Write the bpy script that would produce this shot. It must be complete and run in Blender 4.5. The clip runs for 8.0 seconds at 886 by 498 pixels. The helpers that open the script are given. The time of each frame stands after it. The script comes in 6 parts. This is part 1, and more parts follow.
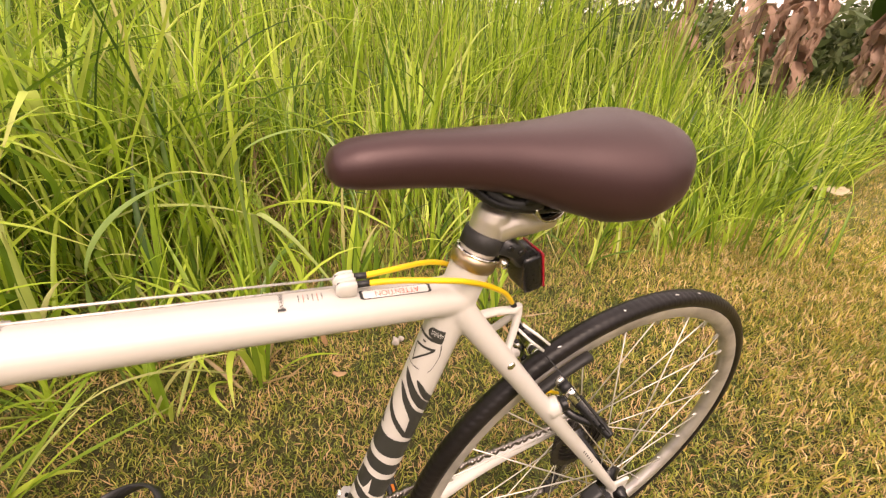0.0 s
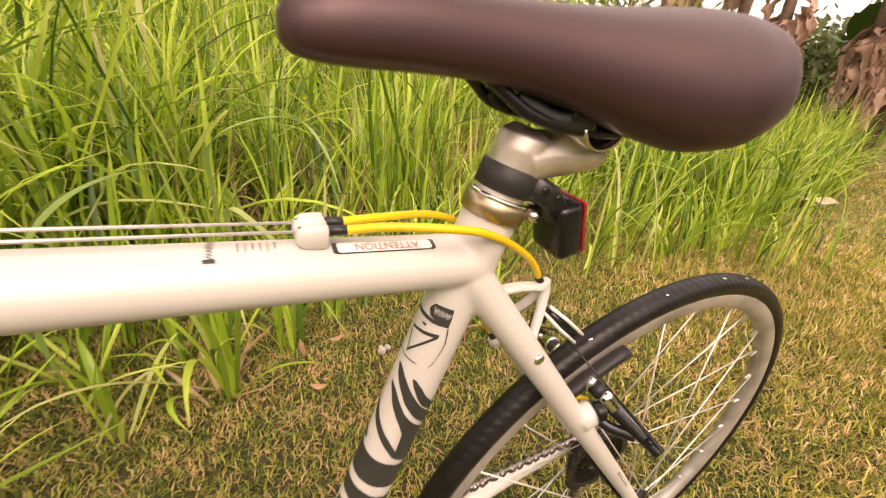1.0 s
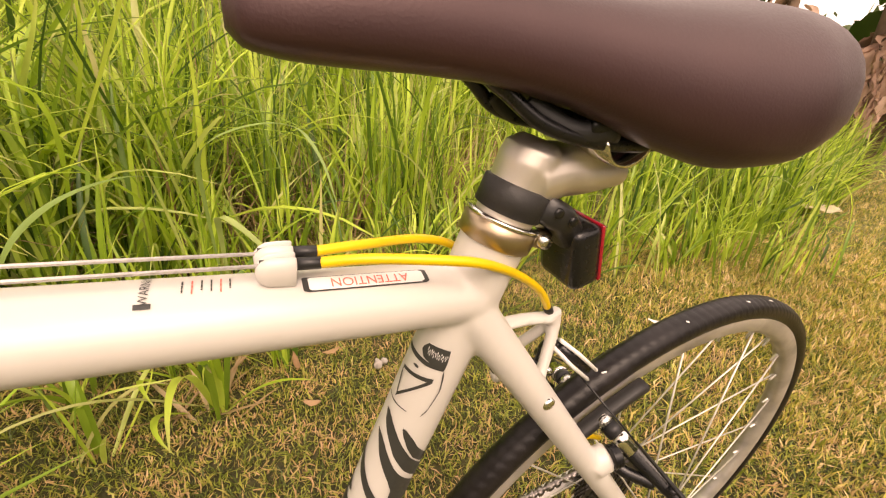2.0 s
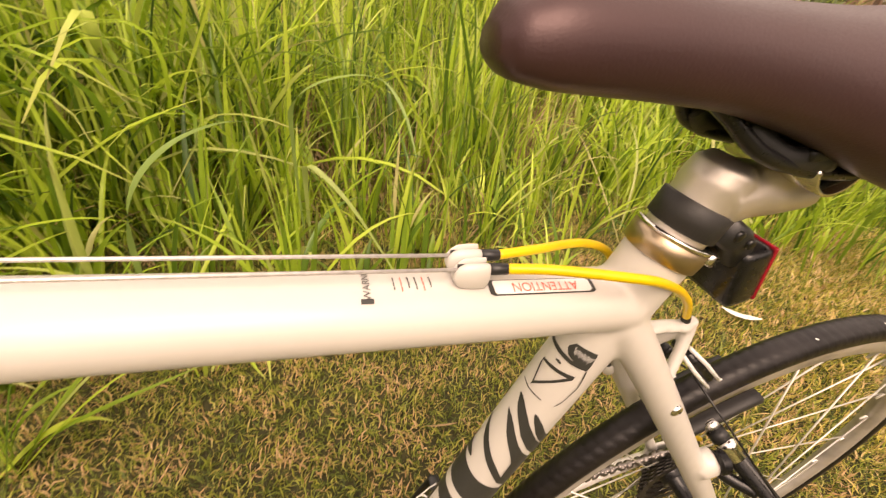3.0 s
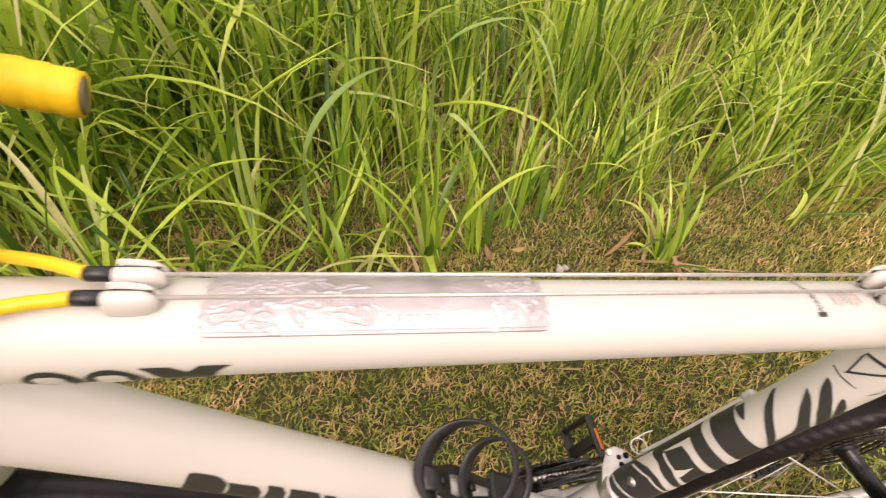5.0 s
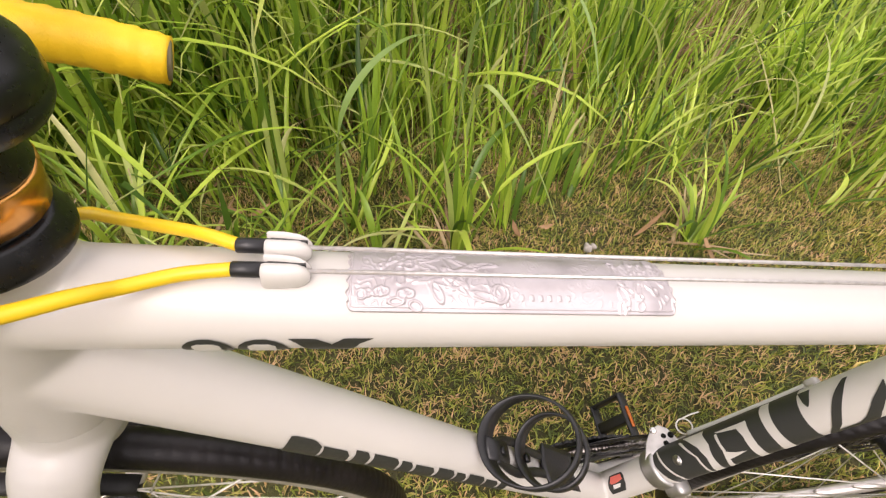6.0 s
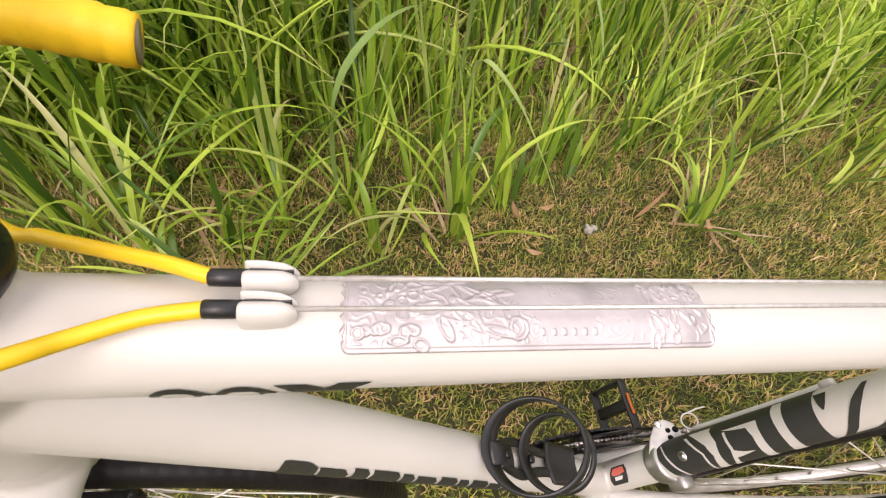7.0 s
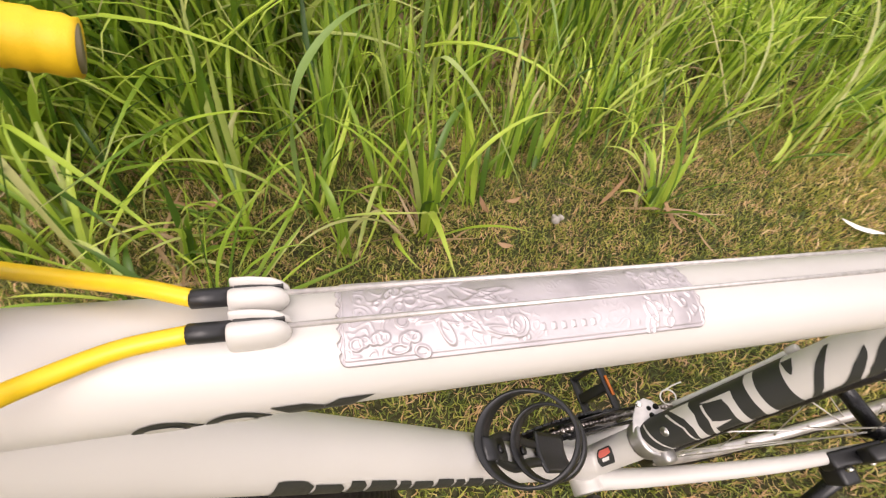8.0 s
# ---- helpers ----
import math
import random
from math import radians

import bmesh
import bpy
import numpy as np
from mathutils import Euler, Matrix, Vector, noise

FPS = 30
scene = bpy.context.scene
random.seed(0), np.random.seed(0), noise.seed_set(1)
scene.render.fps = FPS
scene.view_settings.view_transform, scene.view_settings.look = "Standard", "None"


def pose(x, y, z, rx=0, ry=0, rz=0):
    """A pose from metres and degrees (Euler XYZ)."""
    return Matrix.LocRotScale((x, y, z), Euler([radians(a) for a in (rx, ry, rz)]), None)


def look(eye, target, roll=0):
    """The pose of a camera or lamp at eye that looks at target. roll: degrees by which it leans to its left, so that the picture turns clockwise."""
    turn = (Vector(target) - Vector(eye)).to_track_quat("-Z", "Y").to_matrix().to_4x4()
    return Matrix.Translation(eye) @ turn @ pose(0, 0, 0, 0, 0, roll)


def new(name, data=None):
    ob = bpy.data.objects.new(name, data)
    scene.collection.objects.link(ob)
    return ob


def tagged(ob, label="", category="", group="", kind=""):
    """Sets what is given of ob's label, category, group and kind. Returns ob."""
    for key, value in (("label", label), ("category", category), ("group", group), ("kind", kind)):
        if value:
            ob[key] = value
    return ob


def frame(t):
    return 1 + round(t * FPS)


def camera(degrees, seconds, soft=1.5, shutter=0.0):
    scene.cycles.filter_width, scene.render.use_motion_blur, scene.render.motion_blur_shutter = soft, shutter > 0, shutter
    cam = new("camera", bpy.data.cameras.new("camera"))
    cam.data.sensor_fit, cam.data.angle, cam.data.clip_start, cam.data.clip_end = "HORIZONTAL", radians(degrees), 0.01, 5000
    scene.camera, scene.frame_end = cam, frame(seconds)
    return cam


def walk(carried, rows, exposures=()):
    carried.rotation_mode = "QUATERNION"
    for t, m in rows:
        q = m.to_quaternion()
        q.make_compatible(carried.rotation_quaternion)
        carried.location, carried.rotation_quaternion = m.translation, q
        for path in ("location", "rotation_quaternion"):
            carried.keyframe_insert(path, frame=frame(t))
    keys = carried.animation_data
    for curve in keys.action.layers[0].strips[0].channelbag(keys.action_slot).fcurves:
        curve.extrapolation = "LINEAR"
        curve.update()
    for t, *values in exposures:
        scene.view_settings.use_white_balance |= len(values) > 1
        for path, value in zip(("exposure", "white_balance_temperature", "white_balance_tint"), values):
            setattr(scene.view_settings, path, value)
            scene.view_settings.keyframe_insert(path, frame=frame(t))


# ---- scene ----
cam = camera(95.1, 8.0, soft=1.15, shutter=0.5)
PATH = [
    (0, (0.085, 0.214, 0.914), (-0.088, 1.993, 0.018), 3.1),
    (0.5, (0.068, 0.218, 0.873), (-0.08, 2.014, 0.005), 3.8),
    (1, (0.067, 0.282, 0.828), (-0.046, 2.1, 0.002), 4.1),
    (1.2, (0.067, 0.299, 0.815), (-0.032, 2.129, 0.014), 3.9),
    (2.3, (0.065, 0.323, 0.828), (-0.076, 2.15, 0.025), 4.8),
    (2.5, (0.052, 0.32, 0.829), (-0.14, 2.114, -0.035), 5.6),
    (3, (0.002, 0.316, 0.846), (-0.323, 2.005, -0.174), 6.5),
    (3.5, (0.001, 0.324, 0.842), (-0.4, 1.929, -0.281), 6.5),
    (4, (-0.008, 0.323, 0.855), (-0.467, 1.864, -0.334), 5.9),
    (4.5, (-0.091, 0.277, 0.879), (-0.607, 1.753, -0.367), 5.0),
    (4.7, (-0.136, 0.257, 0.885), (-0.659, 1.714, -0.382), 4.7),
    (5.8, (-0.227, 0.218, 0.885), (-0.77, 1.565, -0.49), 5.1),
    (6, (-0.23, 0.218, 0.883), (-0.77, 1.544, -0.513), 5.2),
    (6.5, (-0.239, 0.225, 0.879), (-0.756, 1.507, -0.566), 5.5),
    (7, (-0.246, 0.242, 0.879), (-0.731, 1.502, -0.597), 5.9),
    (7.5, (-0.25, 0.246, 0.874), (-0.687, 1.51, -0.613), 6.0),
    (8, (-0.255, 0.242, 0.876), (-0.596, 1.554, -0.594), 6.6),
]
walk(cam, [(t, look(eye, target, roll)) for t, eye, target, roll in PATH],
     [(0, 0.55, 8000, 28), (3.0, 0.52, 8900, 28), (3.6, 0.53, 8900, 28), (4.5, 0.50, 8000, 27), (5.8, 0.37, 6700, 22), (8.0, 0.37, 6700, 21)])

# ---- world and light: bright overcast sky ----
world = bpy.data.worlds.new("sky")
scene.world = world
world.use_nodes = True
wn = world.node_tree.nodes
wl = world.node_tree.links
bg = wn["Background"]
sky = wn.new("ShaderNodeTexSky")
sky.sky_type = "NISHITA"
sky.sun_disc = False
sky.sun_elevation, sky.sun_rotation = radians(50), radians(160)
sky.dust_density, sky.air_density, sky.ozone_density = 6.0, 1.0, 1.0
veil = wn.new("ShaderNodeMix")
veil.data_type = "RGBA"
veil.inputs[0].default_value = 0.8
veil.inputs[7].default_value = (9.0, 8.9, 8.7, 1)
wl.new(sky.outputs[0], veil.inputs[6])
wl.new(veil.outputs[2], bg.inputs[0])
bg.inputs[1].default_value = 0.15

sun = new("sun", bpy.data.lights.new("sun", "SUN"))
sun.data.energy, sun.data.angle, sun.data.color = 1.7, radians(36), (1.0, 0.96, 0.89)
sun.matrix_world = look((1.4, -3.0, 5.0), (0, 0.8, 0))


# ---- materials ----
def mat(name, base, rough=0.5, metal=0.0, vary=0.08, scale=8.0, bump=0.0, fine=90.0, coat=0.0, spec=0.5, tint=None, island=0.0):
    """A painted, metal or plastic surface with a slow stain, a fine grain and a fine relief."""
    m = bpy.data.materials.new(name)
    m.use_nodes = True
    n, l = m.node_tree.nodes, m.node_tree.links
    b = n["Principled BSDF"]
    b.inputs["Roughness"].default_value, b.inputs["Metallic"].default_value = rough, metal
    b.inputs["Coat Weight"].default_value, b.inputs["Coat Roughness"].default_value = coat, 0.12
    b.inputs["Specular IOR Level"].default_value = spec
    co = n.new("ShaderNodeTexCoord")
    slow, grain = n.new("ShaderNodeTexNoise"), n.new("ShaderNodeTexNoise")
    slow.inputs["Scale"].default_value, grain.inputs["Scale"].default_value = scale, fine
    slow.inputs["Detail"].default_value = 5
    l.new(co.outputs["Object"], slow.inputs[0]), l.new(co.outputs["Object"], grain.inputs[0])
    mix = n.new("ShaderNodeMix")
    mix.data_type = "RGBA"
    other = tint or [c * (1 - 2.5 * vary) for c in base]
    mix.inputs[6].default_value, mix.inputs[7].default_value = (*base, 1), (*other, 1)
    ramp = n.new("ShaderNodeMapRange")
    ramp.inputs[1].default_value, ramp.inputs[2].default_value = 0.42, 0.75
    l.new(slow.outputs[0], ramp.inputs[0]), l.new(ramp.outputs[0], mix.inputs[0])
    l.new(mix.outputs[2], b.inputs["Base Color"])
    rr = n.new("ShaderNodeMapRange")
    rr.inputs[3].default_value, rr.inputs[4].default_value = max(0.03, rough - 0.08), min(1, rough + 0.12)
    l.new(grain.outputs[0], rr.inputs[0]), l.new(rr.outputs[0], b.inputs["Roughness"])
    if bump:
        bp = n.new("ShaderNodeBump")
        bp.inputs["Strength"].default_value, bp.inputs["Distance"].default_value = bump, 0.001
        l.new(grain.outputs[0], bp.inputs["Height"]), l.new(bp.outputs[0], b.inputs["Normal"])
    return m


def leaf_mat(name, stops, rough=0.45, through_light=0.35, scale=3.0, dry=None, patch=0.0, single=False):
    """Leaf or blade: its own hue per blade, a drier tip, light shining through."""
    m = bpy.data.materials.new(name)
    m.use_nodes = True
    n, l = m.node_tree.nodes, m.node_tree.links
    b, out = n["Principled BSDF"], n["Material Output"]
    geo, ramp = n.new("ShaderNodeNewGeometry"), n.new("ShaderNodeValToRGB")
    while len(ramp.color_ramp.elements) < len(stops):
        ramp.color_ramp.elements.new(0.5)
    for e, (at, c) in zip(ramp.color_ramp.elements, stops):
        e.position, e.color = at, (*c, 1)
    pick = n.new("ShaderNodeObjectInfo").outputs["Random"] if single else geo.outputs["Random Per Island"]
    if patch:
        pc, pn, pr, add = n.new("ShaderNodeTexCoord"), n.new("ShaderNodeTexNoise"), n.new("ShaderNodeMapRange"), n.new("ShaderNodeMath")
        pn.inputs["Scale"].default_value, pn.inputs["Detail"].default_value = patch, 3
        pr.inputs[1].default_value, pr.inputs[2].default_value, pr.inputs[3].default_value, pr.inputs[4].default_value = 0.32, 0.68, -0.34, 0.34
        add.operation, add.use_clamp = "ADD", True
        l.new(pc.outputs["Object"], pn.inputs[0]), l.new(pn.outputs[0], pr.inputs[0])
        l.new(pick, add.inputs[0]), l.new(pr.outputs[0], add.inputs[1])
        pick = add.outputs[0]
    l.new(pick, ramp.inputs[0])
    co, no = n.new("ShaderNodeTexCoord"), n.new("ShaderNodeTexNoise")
    no.inputs["Scale"].default_value, no.inputs["Detail"].default_value = scale, 4
    l.new(co.outputs["Object"], no.inputs[0])
    val = n.new("ShaderNodeMapRange")
    val.inputs[3].default_value, val.inputs[4].default_value = 0.6, 1.35
    l.new(no.outputs[0], val.inputs[0])
    hsv = n.new("ShaderNodeHueSaturation")
    l.new(ramp.outputs[0], hsv.inputs["Color"]), l.new(val.outputs[0], hsv.inputs["Value"])
    colour = hsv.outputs[0]
    if dry:
        at = n.new("ShaderNodeAttribute")
        at.attribute_name = "along"
        r2 = n.new("ShaderNodeMapRange")
        r2.inputs[1].default_value, r2.inputs[2].default_value, r2.inputs[4].default_value = 0.86, 1.02, 0.8
        mx = n.new("ShaderNodeMix")
        mx.data_type = "RGBA"
        mx.inputs[7].default_value = (*dry, 1)
        l.new(at.outputs["Fac"], r2.inputs[0]), l.new(r2.outputs[0], mx.inputs[0]), l.new(colour, mx.inputs[6])
        colour = mx.outputs[2]
    l.new(colour, b.inputs["Base Color"])
    b.inputs["Roughness"].default_value = rough
    tr, mixer = n.new("ShaderNodeBsdfTranslucent"), n.new("ShaderNodeMixShader")
    mixer.inputs[0].default_value = through_light
    l.new(colour, tr.inputs[0]), l.new(b.outputs[0], mixer.inputs[1]), l.new(tr.outputs[0], mixer.inputs[2])
    l.new(mixer.outputs[0], out.inputs[0])
    return m


WHITE = mat("white_paint", (0.590, 0.566, 0.530), 0.34, vary=0.035, scale=7, coat=0.15, fine=500)
DECAL = mat("charcoal_decal", (0.035, 0.036, 0.034), 0.42, vary=0.08, fine=400)
BLACKP = mat("black_plastic", (0.016, 0.016, 0.017), 0.38, bump=0.1, fine=600)
BLACKM = mat("black_anodised", (0.008, 0.008, 0.009), 0.28, fine=500, coat=0.12, spec=0.35)
RUBBER = mat("tyre_rubber", (0.0085, 0.007, 0.0072), 0.36, vary=0.2, scale=30, bump=0.15, fine=700, tint=(0.017, 0.014, 0.0145), spec=0.3)
SILVER = mat("brushed_alloy", (0.72, 0.70, 0.67), 0.24, metal=1.0, vary=0.06, scale=40, fine=300)
CAST = mat("cast_alloy", (0.50, 0.485, 0.47), 0.40, metal=0.9, vary=0.12, scale=60, fine=300, bump=0.1)
POLISH = mat("polished_alloy", (0.80, 0.77, 0.73), 0.12, metal=1.0, vary=0.05, scale=30, fine=300)
SATIN = mat("satin_alloy", (0.72, 0.66, 0.60), 0.44, metal=0.85, vary=0.06, scale=30, fine=300)
BRASS = mat("bronze_collar", (0.50, 0.39, 0.27), 0.34, metal=1.0, vary=0.08, scale=50)
GOLD = mat("gold_spacer", (0.75, 0.36, 0.10), 0.22, metal=1.0, vary=0.05, scale=40)
RIMM = mat("rim_alloy", (0.62, 0.585, 0.56), 0.42, metal=0.65, vary=0.15, scale=25, fine=260)
STEEL = mat("spoke_steel", (0.70, 0.67, 0.62), 0.42, metal=0.6, fine=300)
CHAINM = mat("oiled_chain", (0.30, 0.27, 0.25), 0.35, metal=1.0, vary=0.2, scale=200)
LEATHER = mat("brown_leatherette", (0.023, 0.0085, 0.0085), 0.42, vary=0.08, scale=18, bump=0.1, fine=850, tint=(0.028, 0.0100, 0.0094), spec=0.7)
LEATHER.node_tree.nodes["Principled BSDF"].inputs["Coat Weight"].default_value = 0.06
LEATHER.node_tree.nodes["Principled BSDF"].inputs["Coat Roughness"].default_value = 0.36
LEATHER.node_tree.nodes["Principled BSDF"].inputs["Specular Tint"].default_value = (1.0, 0.72, 0.74, 1)
LEATHER.node_tree.nodes["Principled BSDF"].inputs["Sheen Weight"].default_value = 0.06
LEATHER.node_tree.nodes["Principled BSDF"].inputs["Sheen Roughness"].default_value = 0.45
LEATHER.node_tree.nodes["Principled BSDF"].inputs["Sheen Tint"].default_value = (1.0, 0.78, 0.76, 1)
SPROCKET = mat("dark_sprocket", (0.055, 0.048, 0.042), 0.42, metal=0.6, vary=0.25, scale=80, spec=0.3)
YELLOW = mat("yellow_housing", (0.86, 0.57, 0.018), 0.36, vary=0.05, scale=40, fine=500)
TAPE = mat("yellow_bar_tape", (0.92, 0.58, 0.012), 0.5, vary=0.05, scale=60, bump=0.2, fine=900)
CABLE = mat("steel_cable", (0.66, 0.63, 0.61), 0.40, metal=0.6, vary=0.1, scale=300)
PLATE = mat("embossed_tin", (0.56, 0.52, 0.53), 0.42, metal=0.5, vary=0.14, scale=45, fine=260, bump=0.12, tint=(0.37, 0.34, 0.35))
RED = mat("red_lens", (0.40, 0.015, 0.03), 0.15, vary=0.05)
PINKRED = mat("red_print", (0.75, 0.16, 0.12), 0.5, vary=0.05)
ORANGE = mat("orange_reflector", (0.62, 0.16, 0.02), 0.25, vary=0.05)
STRAP = mat("black_strap", (0.02, 0.019, 0.019), 0.55, vary=0.1, bump=0.15, fine=500)
PRINT = mat("white_print", (0.75, 0.74, 0.72), 0.5, vary=0.03)
GREENS = [(0.0, (0.050, 0.115, 0.022)), (0.14, (0.130, 0.245, 0.032)), (0.34, (0.26, 0.41, 0.046)), (0.60, (0.455, 0.63, 0.070)), (0.84, (0.66, 0.80, 0.13)), (0.95, (0.57, 0.64, 0.23)), (1.0, (0.62, 0.56, 0.26))]
GRASS = leaf_mat("grass_blade", GREENS, rough=0.34, through_light=0.45, dry=(0.42, 0.36, 0.14))
TUFTBLADE = leaf_mat("tuft_blade", GREENS, rough=0.34, through_light=0.45, dry=(0.42, 0.36, 0.14), single=True)
TURF = leaf_mat("turf_blade", [(0.0, (0.070, 0.100, 0.014)), (0.33, (0.22, 0.27, 0.036)), (0.60, (0.40, 0.40, 0.066)), (0.79, (0.52, 0.38, 0.14)), (0.90, (0.57, 0.34, 0.16)), (1.0, (0.64, 0.42, 0.22))], 0.5, 0.2, 2.2, patch=11.0)
DRYTURF = leaf_mat("dry_turf_blade", [(0.0, (0.13, 0.17, 0.022)), (0.25, (0.32, 0.33, 0.04)), (0.52, (0.54, 0.46, 0.085)), (0.78, (0.68, 0.49, 0.18)), (1.0, (0.78, 0.56, 0.31))], 0.5, 0.2, 1.6, patch=8.0)
STRAWM = leaf_mat("dry_straw", [(0.0, (0.22, 0.14, 0.07)), (0.5, (0.38, 0.25, 0.13)), (1.0, (0.48, 0.36, 0.22))], 0.6, 0.15)
LITTER = leaf_mat("brown_litter", [(0.0, (0.26, 0.14, 0.07)), (0.5, (0.38, 0.22, 0.11)), (1.0, (0.50, 0.31, 0.17))], 0.6, 0.15, 20.0, single=True)
BROADLEAF = leaf_mat("broad_blade", [(0.0, (0.24, 0.36, 0.10)), (0.5, (0.33, 0.46, 0.13)), (1.0, (0.42, 0.52, 0.17))], 0.32, 0.3, single=True)
DEADLEAF = leaf_mat("dead_banana_leaf", [(0.0, (0.28, 0.16, 0.115)), (0.5, (0.54, 0.34, 0.25)), (1.0, (0.70, 0.49, 0.37))], 0.6, 0.2, 9.0)
GREENLEAF = leaf_mat("green_banana_leaf", [(0.0, (0.03, 0.075, 0.012)), (1.0, (0.045, 0.10, 0.015))], 0.3, 0.2, 6.0)
FARLEAF = leaf_mat("far_leaf", [(0.0, (0.08, 0.12, 0.04)), (0.5, (0.14, 0.19, 0.07)), (1.0, (0.25, 0.28, 0.13))], 0.5, 0.3)
TRUNK = mat("banana_stem", (0.12, 0.075, 0.05), 0.75, vary=0.25, scale=9, bump=0.5, fine=60, tint=(0.24, 0.15, 0.10))
PETAL = leaf_mat("pale_dry_leaf", [(0.0, (0.60, 0.50, 0.34)), (1.0, (0.72, 0.62, 0.44))], 0.6, 0.2, 12.0)


SOIL = -0.025


def ground_mat():
    m = bpy.data.materials.new("lawn_soil")
    m.use_nodes = True
    n, l = m.node_tree.nodes, m.node_tree.links
    b = n["Principled BSDF"]
    co = n.new("ShaderNodeTexCoord")
    big, small = n.new("ShaderNodeTexNoise"), n.new("ShaderNodeTexNoise")
    big.inputs["Scale"].default_value, small.inputs["Scale"].default_value = 1.3, 55
    big.inputs["Detail"].default_value = small.inputs["Detail"].default_value = 6
    ra, rb = n.new("ShaderNodeValToRGB"), n.new("ShaderNodeValToRGB")
    for ramp, cols in ((ra, ((0.3, (0.030, 0.034, 0.008)), (0.7, (0.060, 0.054, 0.016)))), (rb, ((0.35, (0.016, 0.016, 0.006)), (0.7, (0.10, 0.086, 0.028))))):
        for e, (at, c) in zip(ramp.color_ramp.elements, cols):
            e.position, e.color = at, (*c, 1)
    mix = n.new("ShaderNodeMix")
    mix.data_type = "RGBA"
    mix.inputs[0].default_value = 0.5
    l.new(co.outputs["Object"], big.inputs[0]), l.new(co.outputs["Object"], small.inputs[0])
    l.new(big.outputs[0], ra.inputs[0]), l.new(small.outputs[0], rb.inputs[0])
    l.new(ra.outputs[0], mix.inputs[6]), l.new(rb.outputs[0], mix.inputs[7])
    # farther out, where the turf thins, the sheet itself carries the lawn's green and straw
    fine, patch, rc, far = n.new("ShaderNodeTexNoise"), n.new("ShaderNodeTexNoise"), n.new("ShaderNodeValToRGB"), n.new("ShaderNodeMix")
    fine.inputs["Scale"].default_value, patch.inputs["Scale"].default_value = 140, 4
    fine.inputs["Detail"].default_value = patch.inputs["Detail"].default_value = 5
    both = n.new("ShaderNodeMix")
    both.inputs[0].default_value = 0.45
    l.new(co.outputs["Object"], fine.inputs[0]), l.new(co.outputs["Object"], patch.inputs[0])
    l.new(fine.outputs[0], both.inputs[2]), l.new(patch.outputs[0], both.inputs[3]), l.new(both.outputs[0], rc.inputs[0])
    rc.color_ramp.elements.new(0.5)
    for e, (at, c) in zip(rc.color_ramp.elements, ((0.36, (0.035, 0.052, 0.010)), (0.50, (0.12, 0.13, 0.028)), (0.64, (0.27, 0.21, 0.085)))):
        e.position, e.color = at, (*c, 1)
    gap, reach = n.new("ShaderNodeVectorMath"), n.new("ShaderNodeMapRange")
    gap.operation = "DISTANCE"
    gap.inputs[1].default_value = (0.1, 1.7, SOIL)
    reach.inputs[1].default_value, reach.inputs[2].default_value = 1.35, 2.2
    l.new(co.outputs["Object"], gap.inputs[0]), l.new(gap.outputs["Value"], reach.inputs[0])
    far.data_type = "RGBA"
    l.new(reach.outputs[0], far.inputs[0]), l.new(mix.outputs[2], far.inputs[6]), l.new(rc.outputs[0], far.inputs[7])
    l.new(far.outputs[2], b.inputs["Base Color"])
    b.inputs["Roughness"].default_value = 0.9
    bp = n.new("ShaderNodeBump")
    bp.inputs["Strength"].default_value, bp.inputs["Distance"].default_value = 0.8, 0.02
    l.new(small.outputs[0], bp.inputs["Height"]), l.new(bp.outputs[0], b.inputs["Normal"])
    return m


# ---- mesh helpers ----
def link_mesh(name, me, material, parent=None, label=""):
    ob = new(name, me)
    me.materials.append(material)
    if parent is not None:
        ob.parent = parent
    return tagged(ob, label)


def part(name, bm, material, parent=None, label="", smooth=True):
    me = bpy.data.meshes.new(name)
    bmesh.ops.recalc_face_normals(bm, faces=bm.faces)
    bm.to_mesh(me)
    bm.free()
    if smooth:
        me.shade_smooth()
    return link_mesh(name, me, material, parent, label)


def glide(pts, steps=8):
    """A smooth line through the points."""
    p = [Vector(q) for q in pts]
    p = [2 * p[0] - p[1], *p, 2 * p[-1] - p[-2]]
    out = []
    for i in range(1, len(p) - 2):
        a, b, c, d = p[i - 1:i + 3]
        for k in range(steps):
            u = k / steps
            out.append(0.5 * (2 * b + (c - a) * u + (2 * a - 5 * b + 4 * c - d) * u ** 2 + (3 * b - a - 3 * c + d) * u ** 3))
    return [*out, p[-2]]


